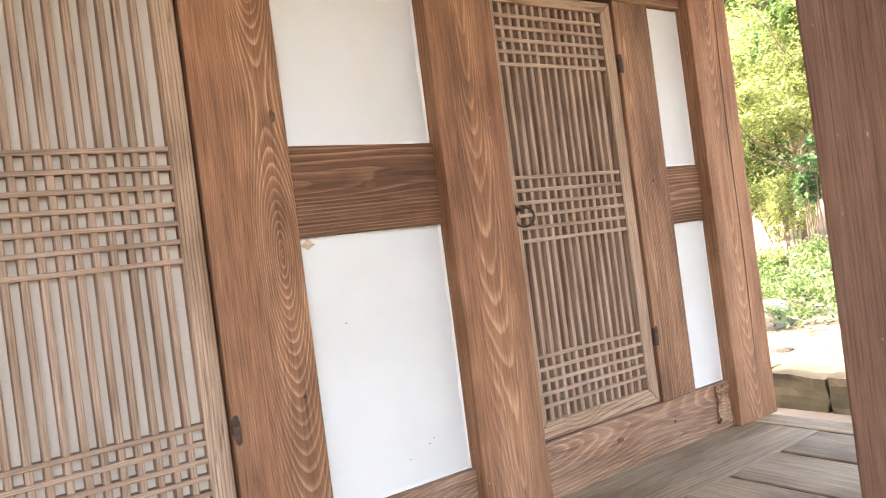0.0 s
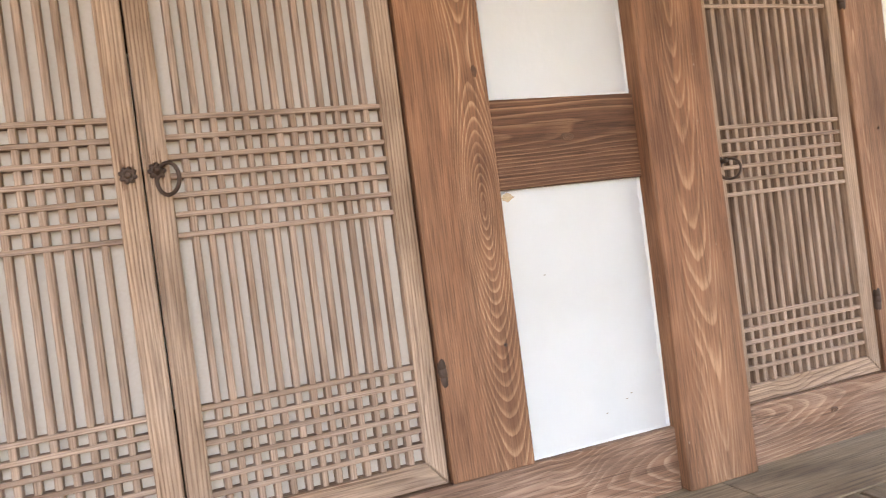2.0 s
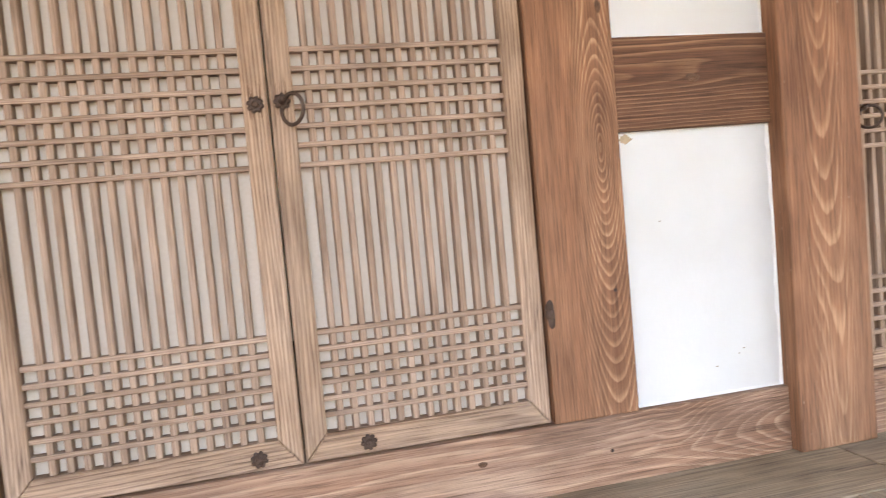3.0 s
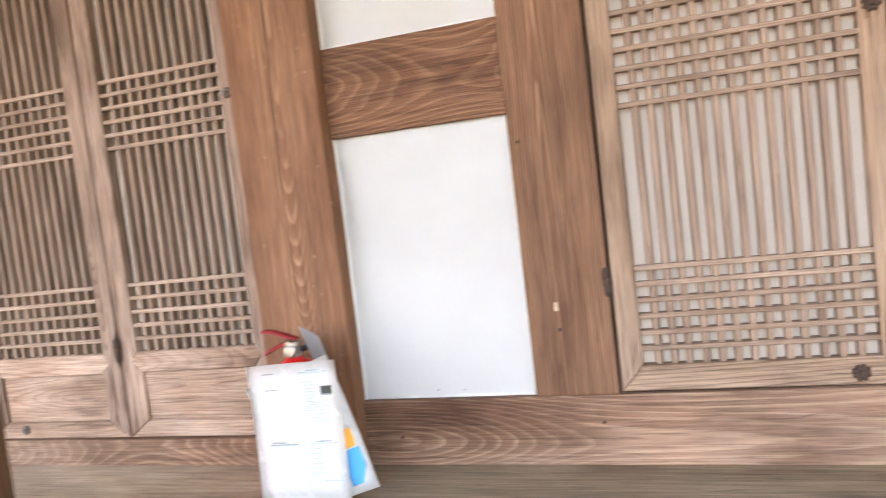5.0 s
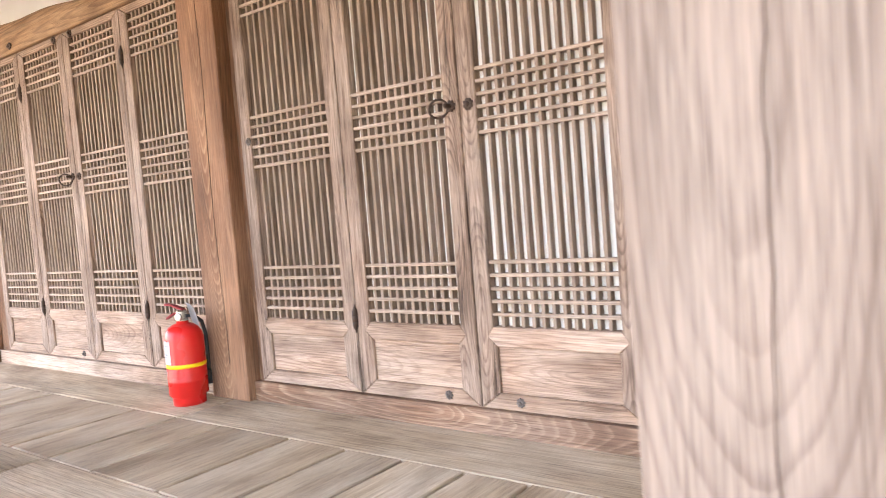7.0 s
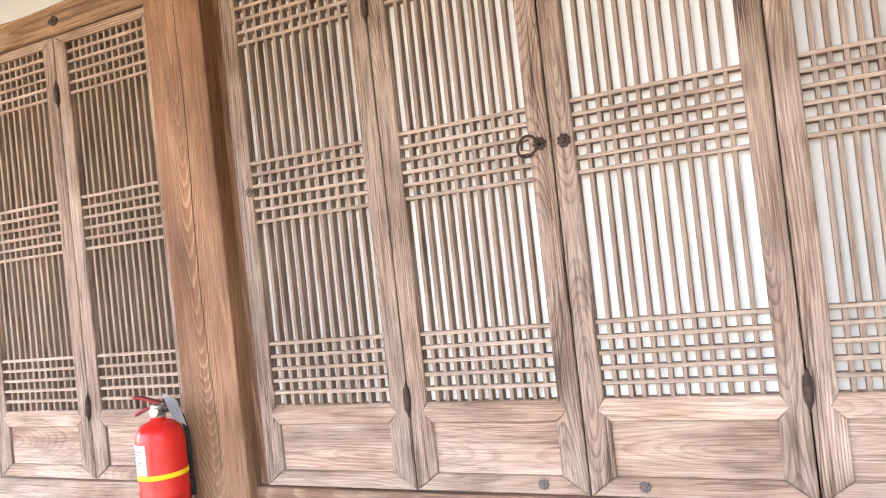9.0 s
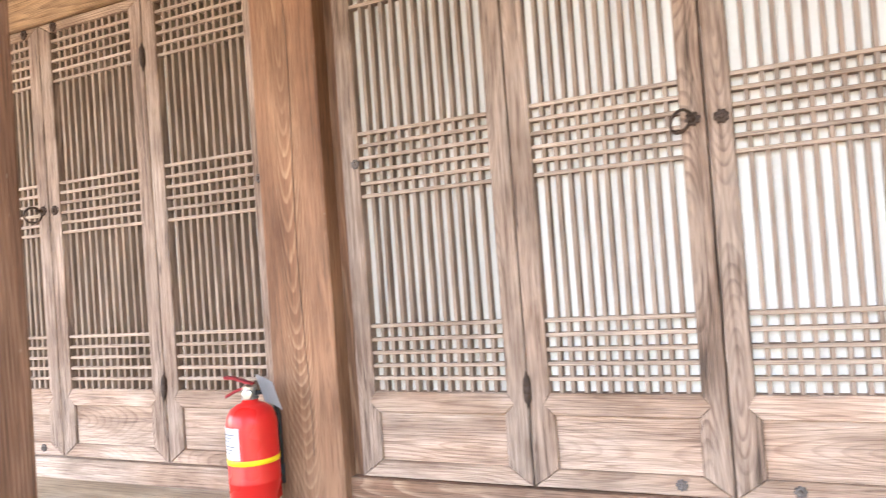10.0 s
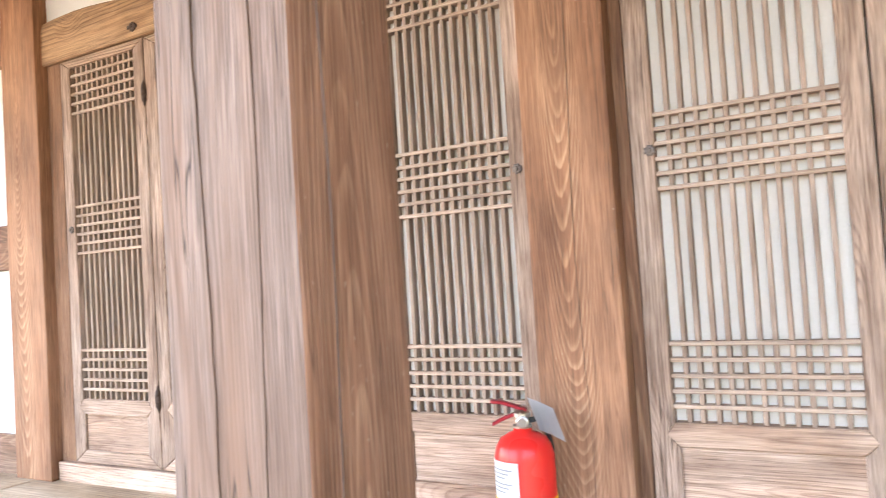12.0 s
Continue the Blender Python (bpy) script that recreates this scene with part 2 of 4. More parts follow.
AGED_BAR = ((0.266, 0.184, 0.135), (0.151, 0.089, 0.062), (0.277, 0.207, 0.165))
aged_bar_wood = wood("aged_bar_wood", "z", *AGED_BAR, rings=220, depth=0.03, wear=0.5, contrast=0.8, relief=0.3, aside=0.10, knots=0.0)
aged_slat_wood = wood("aged_slat_wood", "x", *AGED_BAR, rings=220, depth=0.03, wear=0.5, contrast=0.8, relief=0.3, aside=0.10, knots=0.0)
lintel_wood = wood("lintel_wood", "x", (0.34, 0.21, 0.118), (0.15, 0.077, 0.038), PALE[2], rings=90, depth=0.06, wear=0.3)
board_wood = wood("board_wood", "y", *BOARD, rings=70, depth=-0.06, wear=0.7, contrast=0.4, rough=0.7, streaks=0.3, knots=0.0, vary=1.9, mottle=0.4, patches=0.9, checks=0.3)
DARK_BOARD = ((0.262, 0.192, 0.122), (0.115, 0.074, 0.043), (0.255, 0.208, 0.152))
dark_board_wood = wood("dark_board_wood", "y", *DARK_BOARD, rings=70, depth=-0.06, wear=0.7, contrast=0.5, rough=0.65, patches=1.0, vary=1.9, mottle=0.5, streaks=0.4, knots=0.4)
dark_strip_wood = wood("dark_strip_wood", "flat", *DARK_BOARD, rings=70, depth=-0.07, wear=0.7, contrast=0.5, rough=0.65, patches=1.0, vary=1.9, mottle=0.5, streaks=0.4, knots=0.6)
strip_wood = wood("strip_wood", "flat", *BOARD, rings=70, depth=-0.07, wear=0.7, contrast=0.4, rough=0.7, streaks=0.3, knots=0.5, mottle=0.45, patches=0.9, checks=0.4)


def plaster_material():
    n = Nodes("white_plaster")
    p = n.local()
    broad, fine = n.noise(p, 3.0, 4.0), n.noise(p, 60.0, 4.0)
    colour = n.ramp(broad, [(0.3, (0.80, 0.785, 0.75)), (0.6, (0.86, 0.855, 0.83))])
    scuff = n.ramp(n.noise(p, 9.0, 5.0, 0.7), [(0.27, (0.72, 0.60, 0.48)), (0.33, (1, 1, 1))])
    colour = n.mix(1.0, colour, scuff, "MULTIPLY")
    n.bump(n.math("ADD", fine, n.math("MULTIPLY", broad, 2.0)), 0.35, 0.0015)
    return n.finish(colour, 0.9)


def paper_material(name, colour):
    n = Nodes(name)
    p = n.local()
    fibre = n.noise(p, 140.0, 5.0, 0.7)
    cloud = n.noise(p, 5.0, 3.0)
    tint = n.mix(cloud, tuple(c * 0.93 for c in colour), colour)
    tint = n.mix(1.0, tint, n.ramp(fibre, [(0.3, (0.94, 0.93, 0.91)), (0.6, (1, 1, 1))]), "MULTIPLY")
    n.bump(fibre, 0.2, 0.0006)
    return n.finish(tint, 0.92)


def plain(name, colour, rough, metal=0.0, speck=0.25, scale=60.0, relief=0.2):
    n = Nodes(name)
    p = n.local()
    grain, cloud = n.noise(p, scale, 4.0, 0.65), n.noise(p, scale / 9, 3.0)
    tint = n.mix(grain, tuple(c * (1 - speck) for c in colour), tuple(min(1.0, c * (1 + speck)) for c in colour))
    tint = n.mix(1.0, tint, n.ramp(cloud, [(0.3, (1 - speck,) * 3), (0.6, (1, 1, 1))]), "MULTIPLY")
    n.bump(grain, relief, 0.001)
    return n.finish(tint, span(n, cloud, max(0.05, rough - 0.08), min(1.0, rough + 0.08)), metal)


plaster = plaster_material()
window_paper = paper_material("mulberry_paper", (0.675, 0.635, 0.580))
worn_paper = paper_material("worn_mulberry_paper", (0.54, 0.498, 0.445))
brown_paper = paper_material("brown_mulberry_paper", (0.270, 0.215, 0.175))
dim_paper = paper_material("aged_mulberry_paper", (0.44, 0.385, 0.332))
iron = plain("rusted_iron", (0.060, 0.036, 0.026), 0.7, 0.2, 0.5, 220.0, 0.6)
galvanised = plain("grey_stud_metal", (0.14, 0.112, 0.098), 0.6, 0.35, 0.35, 220.0, 0.5)
dark_red = plain("dark_red_plastic", (0.22, 0.010, 0.016), 0.4, 0.0, 0.1, 60.0, 0.05)
red_paint = plain("red_enamel", (0.62, 0.022, 0.018), 0.28, 0.0, 0.08, 30.0, 0.02)
yellow_tape = plain("yellow_tape", (0.85, 0.55, 0.02), 0.45, 0.0, 0.05, 40.0, 0.02)
black_rubber = plain("black_rubber", (0.02, 0.02, 0.022), 0.6, 0.0, 0.2, 90.0, 0.1)
chrome = plain("dull_chrome", (0.42, 0.40, 0.37), 0.3, 1.0, 0.1, 90.0, 0.05)
sheet_white = paper_material("printed_sheet", (0.84, 0.84, 0.83))
sticker_white = paper_material("label_white", (0.80, 0.79, 0.77))
ink_grey = plain("grey_ink", (0.34, 0.37, 0.38), 0.8, 0.0, 0.1)
ink_teal = plain("pale_teal_ink", (0.50, 0.62, 0.62), 0.8, 0.0, 0.1)
ink_black = plain("dark_ink", (0.05, 0.055, 0.05), 0.8, 0.0, 0.3)
ink_orange = plain("orange_print", (0.90, 0.36, 0.06), 0.7, 0.0, 0.05)
ink_blue = plain("blue_print", (0.03, 0.30, 0.55), 0.7, 0.0, 0.05)
cellophane = plain("grey_plastic_sleeve", (0.31, 0.30, 0.30), 0.35, 0.0, 0.08, 20.0, 0.1)
bare_clay = plain("bare_clay", (0.44, 0.33, 0.22), 0.95, 0.0, 0.3, 120.0, 0.6)
crack_brown = plain("brown_crack", (0.13, 0.080, 0.058), 0.9, 0.0, 0.3)
rust_brown = plain("rust_streak", (0.125, 0.062, 0.034), 0.85, 0.0, 0.4, 90.0, 0.3)
sand = plain("pale_sandy_soil", (0.150, 0.130, 0.105), 0.95, 0.0, 0.28, 9.0, 0.6)
soil = plain("leaf_littered_soil", (0.30, 0.23, 0.15), 0.95, 0.0, 0.45, 14.0, 0.8)
stone = plain("lichened_stone", (0.085, 0.068, 0.040), 0.9, 0.0, 0.45, 16.0, 0.8)
white_rock = plain("pale_granite", (0.30, 0.28, 0.25), 0.9, 0.0, 0.25, 30.0, 0.6)
bark = plain("grey_bark", (0.12, 0.085, 0.06), 0.9, 0.0, 0.4, 40.0, 0.8)
eave_wood = plain("eave_timber", (0.22, 0.135, 0.085), 0.8, 0.0, 0.2, 12.0, 0.3)


def leaf_material(name, low, high):
    n = Nodes(name)
    tint = n.mix(n.add("ShaderNodeNewGeometry").outputs["Random Per Island"], low, high)
    n.finish(tint, 0.55)
    glow = n.add("ShaderNodeBsdfTranslucent")
    n.put(glow.inputs[0], tint)
    both = n.add("ShaderNodeMixShader")
    both.inputs[0].default_value = 0.4
    n.tree.links.new(n.shader.outputs[0], both.inputs[1])
    n.tree.links.new(glow.outputs[0], both.inputs[2])
    n.tree.links.new(both.outputs[0], n.tree.nodes["Material Output"].inputs[0])
    return n.mat


woodland = plain("far_woodland", (0.045, 0.075, 0.025), 0.95, 0.0, 0.6, 1.2, 0.5)

leaf_lime = leaf_material("lime_leaves", (0.085, 0.125, 0.035), (0.235, 0.270, 0.105))
leaf_green = leaf_material("green_leaves", (0.028, 0.065, 0.020), (0.100, 0.165, 0.050))
leaf_brown = leaf_material("dry_leaves", (0.10, 0.06, 0.03), (0.22, 0.15, 0.08))
leaf_deep = leaf_material("deep_leaves", (0.02, 0.06, 0.025), (0.06, 0.13, 0.05))


# ---- mesh helpers ----
def thing(name, place, label, category, group="", kind=""):
    ob = new(name)
    ob.location = place
    ob.empty_display_size = 0.1
    return tagged(ob, label, category, group, kind)


def mesh_of(bm, name, material, smooth=False):
    bmesh.ops.recalc_face_normals(bm, faces=bm.faces)
    data = bpy.data.meshes.new(name)
    bm.to_mesh(data)
    bm.free()
    data.materials.append(material)
    if smooth:
        for poly in data.polygons:
            poly.use_smooth = True
    return data


def piece(name, data, parent=None, place=(0, 0, 0), turn=(0, 0, 0), label=""):
    """One mesh object; place is in the parent's space."""
    ob = new(name, data)
    ob.parent = parent
    ob.location = place
    ob.rotation_euler = [radians(a) for a in turn]
    return tagged(ob, label) if label else ob


def part(name, bm, material, parent=None, label="", place=(0, 0, 0), turn=(0, 0, 0), smooth=False):
    return piece(name, mesh_of(bm, name, material, smooth), parent, place, turn, label)


def block(sx, sy, sz, bevel=0.003, segments=1):
    """A box about the origin with eased edges."""
    bm = bmesh.new()
    bmesh.ops.create_cube(bm, size=1.0)
    bmesh.ops.scale(bm, vec=(sx, sy, sz), verts=bm.verts)
    if bevel:
        bmesh.ops.bevel(bm, geom=bm.edges[:], offset=min(bevel, 0.4 * min(sx, sy, sz)), segments=segments, profile=0.6, affect="EDGES")
    return bm


def timber(sx, sy, sz, bevel=0.006, wobble=0.0025, cuts=10, axis=2):
    """A hewn timber: a box with rounded edges whose faces are not quite true."""
    bm = bmesh.new()
    bmesh.ops.create_cube(bm, size=1.0)
    bmesh.ops.scale(bm, vec=(sx, sy, sz), verts=bm.verts)
    bmesh.ops.bevel(bm, geom=bm.edges[:], offset=bevel, segments=2, profile=0.6, affect="EDGES")
    length = (sx, sy, sz)[axis]
    step = Vector([1.0 if i == axis else 0.0 for i in range(3)])
    for i in range(1, cuts):
        bmesh.ops.bisect_plane(bm, geom=bm.verts[:] + bm.edges[:] + bm.faces[:], plane_co=step * (length * (i / cuts - 0.5)), plane_no=step)
    seed = Vector((random.random() * 50, random.random() * 50, random.random() * 50))
    for v in bm.verts:
        push = noise.noise_vector(v.co * 2.2 + seed) * wobble
        push[axis] = 0
        v.co += push
    return bm


def prism(points, y0, y1, bevel=0.0):
    """A polygon in x and z, given depth along y."""
    bm = bmesh.new()
    front = [bm.verts.new((x, y0, z)) for x, z in points]
    back = [bm.verts.new((x, y1, z)) for x, z in points]
    face = bm.faces.new(front)
    bm.faces.new(back[::-1])
    for i in range(len(points)):
        j = (i + 1) % len(points)
        bm.faces.new((front[j], front[i], back[i], back[j]))
    if bevel:
        bmesh.ops.bevel(bm, geom=list(face.edges), offset=bevel, segments=1, profile=0.5, affect="EDGES")
    return bm


def lathe(profile, steps=20, wave=None):
    """A turned body about z from (radius, height) pairs."""
    bm = bmesh.new()
    rings = []
    for r, h in profile:
        ring = []
        for i in range(steps):
            a = 2 * math.pi * i / steps
            k = r * (wave(a) if wave else 1.0)
            ring.append(bm.verts.new((k * math.cos(a), k * math.sin(a), h)))
        rings.append(ring)
    for low, high in zip(rings, rings[1:]):
        for i in range(steps):
            j = (i + 1) % steps
            bm.faces.new((low[i], low[j], high[j], high[i]))
    bm.faces.new(rings[0][::-1])
    bm.faces.new(rings[-1])
    return bm


def tube(points, radius, sides=8, taper=None):
    """A round rod through points."""
    bm = bmesh.new()
    pts = [Vector(p) for p in points]
    rings = []
    for i, p in enumerate(pts):
        way = (pts[min(i + 1, len(pts) - 1)] - pts[max(i - 1, 0)]).normalized()
        side = way.orthogonal().normalized() if i == 0 else (side - way * side.dot(way)).normalized()
        up = way.cross(side)
        r = radius * (taper(i / (len(pts) - 1)) if taper else 1.0)
        rings.append([bm.verts.new(p + (side * math.cos(2 * math.pi * k / sides) + up * math.sin(2 * math.pi * k / sides)) * r) for k in range(sides)])
    for low, high in zip(rings, rings[1:]):
        for k in range(sides):
            m = (k + 1) % sides
            bm.faces.new((low[k], low[m], high[m], high[k]))
    bm.faces.new(rings[0][::-1])
    bm.faces.new(rings[-1])
    return bm


# ---- plan ----
FLOOR = 0.537         # veranda boards
SILL = 0.703          # top of the deep sill
FRONT = 1.589         # face of the wall columns
DOOR = 1.636          # face of the door frames
WALL = 1.648          # face of the plaster
LINTEL = 2.212        # underside of the lintel over the folding doors
EAVE = 2.68

# ---- ground ----
def terrain():
    bm = bmesh.new()
    xs = [-400, -120, -40, -16, -10, -7] + [-6 + 0.5 * i for i in range(20)] + [4.36, 4.42, 4.48] + [4.7 + 0.3 * i for i in range(36)] + [18, 24, 40, 120, 400]
    ys = [-400, -120, -40, -16, -8, -4] + [-3 + 0.4 * i for i in range(42)] + [15, 18, 24, 40, 120, 400]
    grid = []
    for x in xs:
        row = []
        for y in ys:
            z = 0.0
            if x > 4.45:
                rise = min(x - 4.48, 9.0)
                z = 0.205 + 0.055 * rise + 0.008 * rise * rise
                z += 0.05 * noise.noise(Vector((x * 0.9, y * 0.9, 3.0))) * min(1.0, rise)
            elif -7 < x < 4.35 and abs(y) < 20:
                z = 0.015 * noise.noise(Vector((x * 0.8, y * 0.8, 0.0)))
            row.append(bm.verts.new((x, y, z)))
        grid.append(row)
    for a, b in zip(grid, grid[1:]):
        for j in range(len(ys) - 1):
            bm.faces.new((a[j], b[j], b[j + 1], a[j + 1]))
    return bm


# Unseen courtyard, coloured dark so it throws less light up the wall.
earth = plain("low_bounce_ground", (0.125, 0.102, 0.080), 0.95, 0.0, 0.30, 9.0, 0.6)
ground = part("ground", terrain(), sand, smooth=True)
ground.data.materials.append(earth)
for face in ground.data.polygons:
    if face.center.x < 3.6:
        face.material_index = 1
tagged(ground, "unseen courtyard ground coloured dark to cut bounce, and a pale sandy garden bank", "ground", kind="structure")

# ---- veranda floor ----
floor = thing("floor", (0, 0, FLOOR), "worn grey-brown veranda floor of fitted pine boards", "floor", kind="structure")
INNER, OUTER = 1.348, 0.88
joints = [-8.6, -8.29, -7.96, -7.66, -7.31, -7.02, -6.68, -6.40, -6.07, -5.76, -5.43, -5.08, -4.715, -4.272, -4.02, -3.745, -3.474, -3.128, -2.88, -2.66, -2.45, -2.259, -2.0,
          -1.72, -1.455, -1.17, -0.86, -0.57, -0.30, -0.03, 0.24, 0.53, 0.79, 1.04, 1.22, 1.41, 1.607, 1.811, 2.083, 2.337]
for a, b in zip(joints, joints[1:]):
    sag = random.uniform(-0.0015, 0.0015)
    part("board", block(b - a - 0.012, INNER - OUTER - 0.005, 0.04, 0.003), dark_board_wood if a > -1.2 else board_wood, floor, place=((a + b) / 2, (INNER + OUTER) / 2, -0.02 + sag))
for a, b in zip([-8.6, -6.07, -3.745, -1.455, 1.22], [-6.07, -3.745, -1.455, 1.22, 2.337]):
    part("border_board", timber(b - a - 0.004, DOOR + 0.02 - INNER, 0.05, 0.004, 0.002, 8, 0), dark_strip_wood if a > -1.5 else strip_wood, floor, place=((a + b) / 2, (INNER + DOOR + 0.02) / 2, -0.0235))
    part("edge_beam", timber(b - a - 0.004, OUTER - 0.40, 0.12, 0.008, 0.002, 8, 0), dark_strip_wood if a > -1.5 else strip_wood, floor, place=((a + b) / 2, (OUTER + 0.40) / 2, -0.0585))
part("end_beam", timber(0.115, 1.34, 0.12, 0.006, 0.002, 6, 1), dark_board_wood, floor, place=(2.396, 0.926, -0.056))

# ---- columns and posts ----
def column(name, x, y, width, foot, label, group, front=None, sides=None):
    """A square timber whose weathered front face takes another wood than its sides."""
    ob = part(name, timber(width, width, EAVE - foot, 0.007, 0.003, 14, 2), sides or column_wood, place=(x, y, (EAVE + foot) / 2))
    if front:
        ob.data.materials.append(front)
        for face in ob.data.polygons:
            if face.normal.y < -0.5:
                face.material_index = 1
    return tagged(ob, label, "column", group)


def crack(post, line, y, x=None):
    """A drying crack that runs down a face: a thin dark wedge let into the wood."""
    bm = bmesh.new()
    rows = []
    for z, s, w in line:
        if x is None:
            rows.append([bm.verts.new(c) for c in ((s - w, y, z), (s + w, y, z), (s, y + 0.02, z))])
        else:
            rows.append([bm.verts.new(c) for c in ((x, s - w, z), (x, s + w, z), (x - 0.02, s, z))])
    for a, c in zip(rows, rows[1:]):
        for k in range(3):
            m = (k + 1) % 3
            bm.faces.new((a[k], a[m], c[m], c[k]))
    part("crack", bm, crack_brown, post, "dark drying crack")


wall_columns = []
for x, width in ((1.231, 0.229), (-1.4385, 0.241), (-3.758, 0.234), (-6.073, 0.234), (2.379, 0.230)):
    wall_columns.append(column("wall_column", x, FRONT + width / 2, width, FLOOR + 0.002, "reddish-brown square pine column with bold grain, in the wall", "wall columns"))
posts = []
# The middle post's sides carry their shade in the wood's own colour.
for x, y, width, front, sides in ((1.240, 0.512, 0.22, None, plum_wood), (-1.490, 0.572, 0.22, weathered_wood, shaded_side_wood), (-3.817, 0.580, 0.224, greyed_wood, post_wood)):
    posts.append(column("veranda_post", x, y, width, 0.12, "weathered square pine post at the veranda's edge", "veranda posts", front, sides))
    base = part("base_stone", timber(0.42, 0.42, 0.15, 0.03, 0.02, 3, 2), white_rock, place=(x, y, 0.047))
    tagged(base, "pale granite base stone under a veranda post", "stone", "base stones")
tagged(posts[1], "pale weathered square post with shade painted dark on its sides")
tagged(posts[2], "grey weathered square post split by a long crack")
crack(posts[2], [(1.3 - 0.045 * i, -0.036 + 0.007 * math.sin(i * 0.22) + 0.0025 * noise.noise(Vector((i * 0.9, 0, 0))), 0.0006 + 0.0007 * noise.noise(Vector((i * 0.4, 5, 0)))) for i in range(61)], -0.1155)
crack(posts[1], [(1.25 - 0.03 * i, 0.008 + 0.004 * math.sin(i * 0.2) + 0.005 * noise.noise(Vector((i * 0.45, 2, 0))), 0.0004 + 0.0006 * noise.noise(Vector((i * 0.5, 9, 0)))) for i in range(84)], -0.1130)
crack(posts[2], [(0.9 - 0.1 * i, -0.055 + 0.004 * math.sin(i * 0.8), 0.0006) for i in range(22)], 0, 0.1158)

crack(posts[2], [(1.3 - 0.05 * i, 0.052 + 0.005 * math.sin(i * 0.31) + 0.003 * noise.noise(Vector((i * 0.7, 3, 0))), 0.0003 + 0.0006 * noise.noise(Vector((i * 0.3, 8, 0)))) for i in range(54)], -0.1155)
crack(posts[0], [(1.2 - 0.05 * i, 0.010 + 0.0012 * i + 0.004 * math.sin(i * 0.25), 0.0007) for i in range(50)], -0.1125)
crack(wall_columns[4], [(0.85 - 0.05 * i, 0.045 - 0.0008 * i + 0.004 * math.sin(i * 0.3), 0.0011) for i in range(36)], -0.1175)
crack(wall_columns[2], [(0.55 - 0.04 * i, 0.012 + 0.006 * math.sin(i * 0.22) + 0.003 * noise.noise(Vector((i * 0.6, 1, 0))), 0.0003 + 0.0006 * noise.noise(Vector((i * 0.5, 4, 0)))) for i in range(38)], -0.1195)
crack(wall_columns[1], [(0.35 - 0.04 * i, -0.004 + 0.005 * math.sin(i * 0.27) + 0.003 * noise.noise(Vector((i * 0.6, 6, 0))), 0.0004 + 0.0005 * noise.noise(Vector((i * 0.5, 2, 0)))) for i in range(30)], -0.1230)

# ---- wall ----
wall = thing("wall_north", (0, WALL, 0), "timber-framed house wall with white plaster panels", "wall", kind="structure")


def rail_between(name, x0, x1, z0, z1, front, thick=0.11, material=None, label=""):
    part(name, timber(x1 - x0, thick, z1 - z0, 0.004, 0.0015, 6, 0), material or beam_wood, wall, label,
         place=((x0 + x1) / 2, front + thick / 2 - WALL, (z0 + z1) / 2))


def jamb(x0, x1, z0, z1, front, material=plain_jamb_wood):
    part("jamb", timber(x1 - x0, 0.10, z1 - z0, 0.004, 0.0015, 8, 2), material, wall, place=((x0 + x1) / 2, front + 0.05 - WALL, (z0 + z1) / 2))


def plaster_panel(x0, x1, z0, z1):
    bm = bmesh.new()
    nx, nz = 12, 16
    rows = [[bm.verts.new(((x1 - x0) * (i / nx - 0.5), 0.0015 * noise.noise(Vector((i * 0.4 + x0 * 7, j * 0.4, z0))), (z1 - z0) * (j / nz - 0.5)))
             for i in range(nx + 1)] for j in range(nz + 1)]
    for low, high in zip(rows, rows[1:]):
        for i in range(nx):
            bm.faces.new((low[i], low[i + 1], high[i + 1], high[i]))
    bmesh.ops.solidify(bm, geom=bm.faces[:], thickness=-0.07)
    part("plaster_panel", bm, plaster, wall, place=((x0 + x1) / 2, 0.0, (z0 + z1) / 2))


def plaster_edge(x0, x1, z):
    """The ragged lip of plaster against the timber below it."""
    bm = bmesh.new()
    steps = 26
    top, low = [], []
    for i in range(steps + 1):
        x = (x1 - x0) * (i / steps - 0.5)
        low.append(bm.verts.new((x, -0.006, -0.003 - 0.004 * random.random())))
        top.append(bm.verts.new((x, 0.0, 0.004 + 0.004 * random.random())))
    for i in range(steps):
        bm.faces.new((low[i], low[i + 1], top[i + 1], top[i]))
    bmesh.ops.solidify(bm, geom=bm.faces[:], thickness=0.004)
    part("plaster_lip", bm, plaster, wall, place=((x0 + x1) / 2, -0.001, z))


def plaster_side(x, z0, z1, way):
    """The ragged lip of plaster against the timber beside it."""
    bm = bmesh.new()
    steps = 30
    edge, inner = [], []
    for i in range(steps + 1):
        z = (z1 - z0) * (i / steps - 0.5)
        edge.append(bm.verts.new((0.0, -0.005, z)))
        inner.append(bm.verts.new((way * (0.004 + 0.005 * random.random()), 0.001, z)))
    for i in range(steps):
        bm.faces.new((edge[i], edge[i + 1], inner[i + 1], inner[i]))
    bmesh.ops.solidify(bm, geom=bm.faces[:], thickness=0.003)
    part("plaster_lip", bm, plaster, wall, place=(x, -0.001, (z0 + z1) / 2))


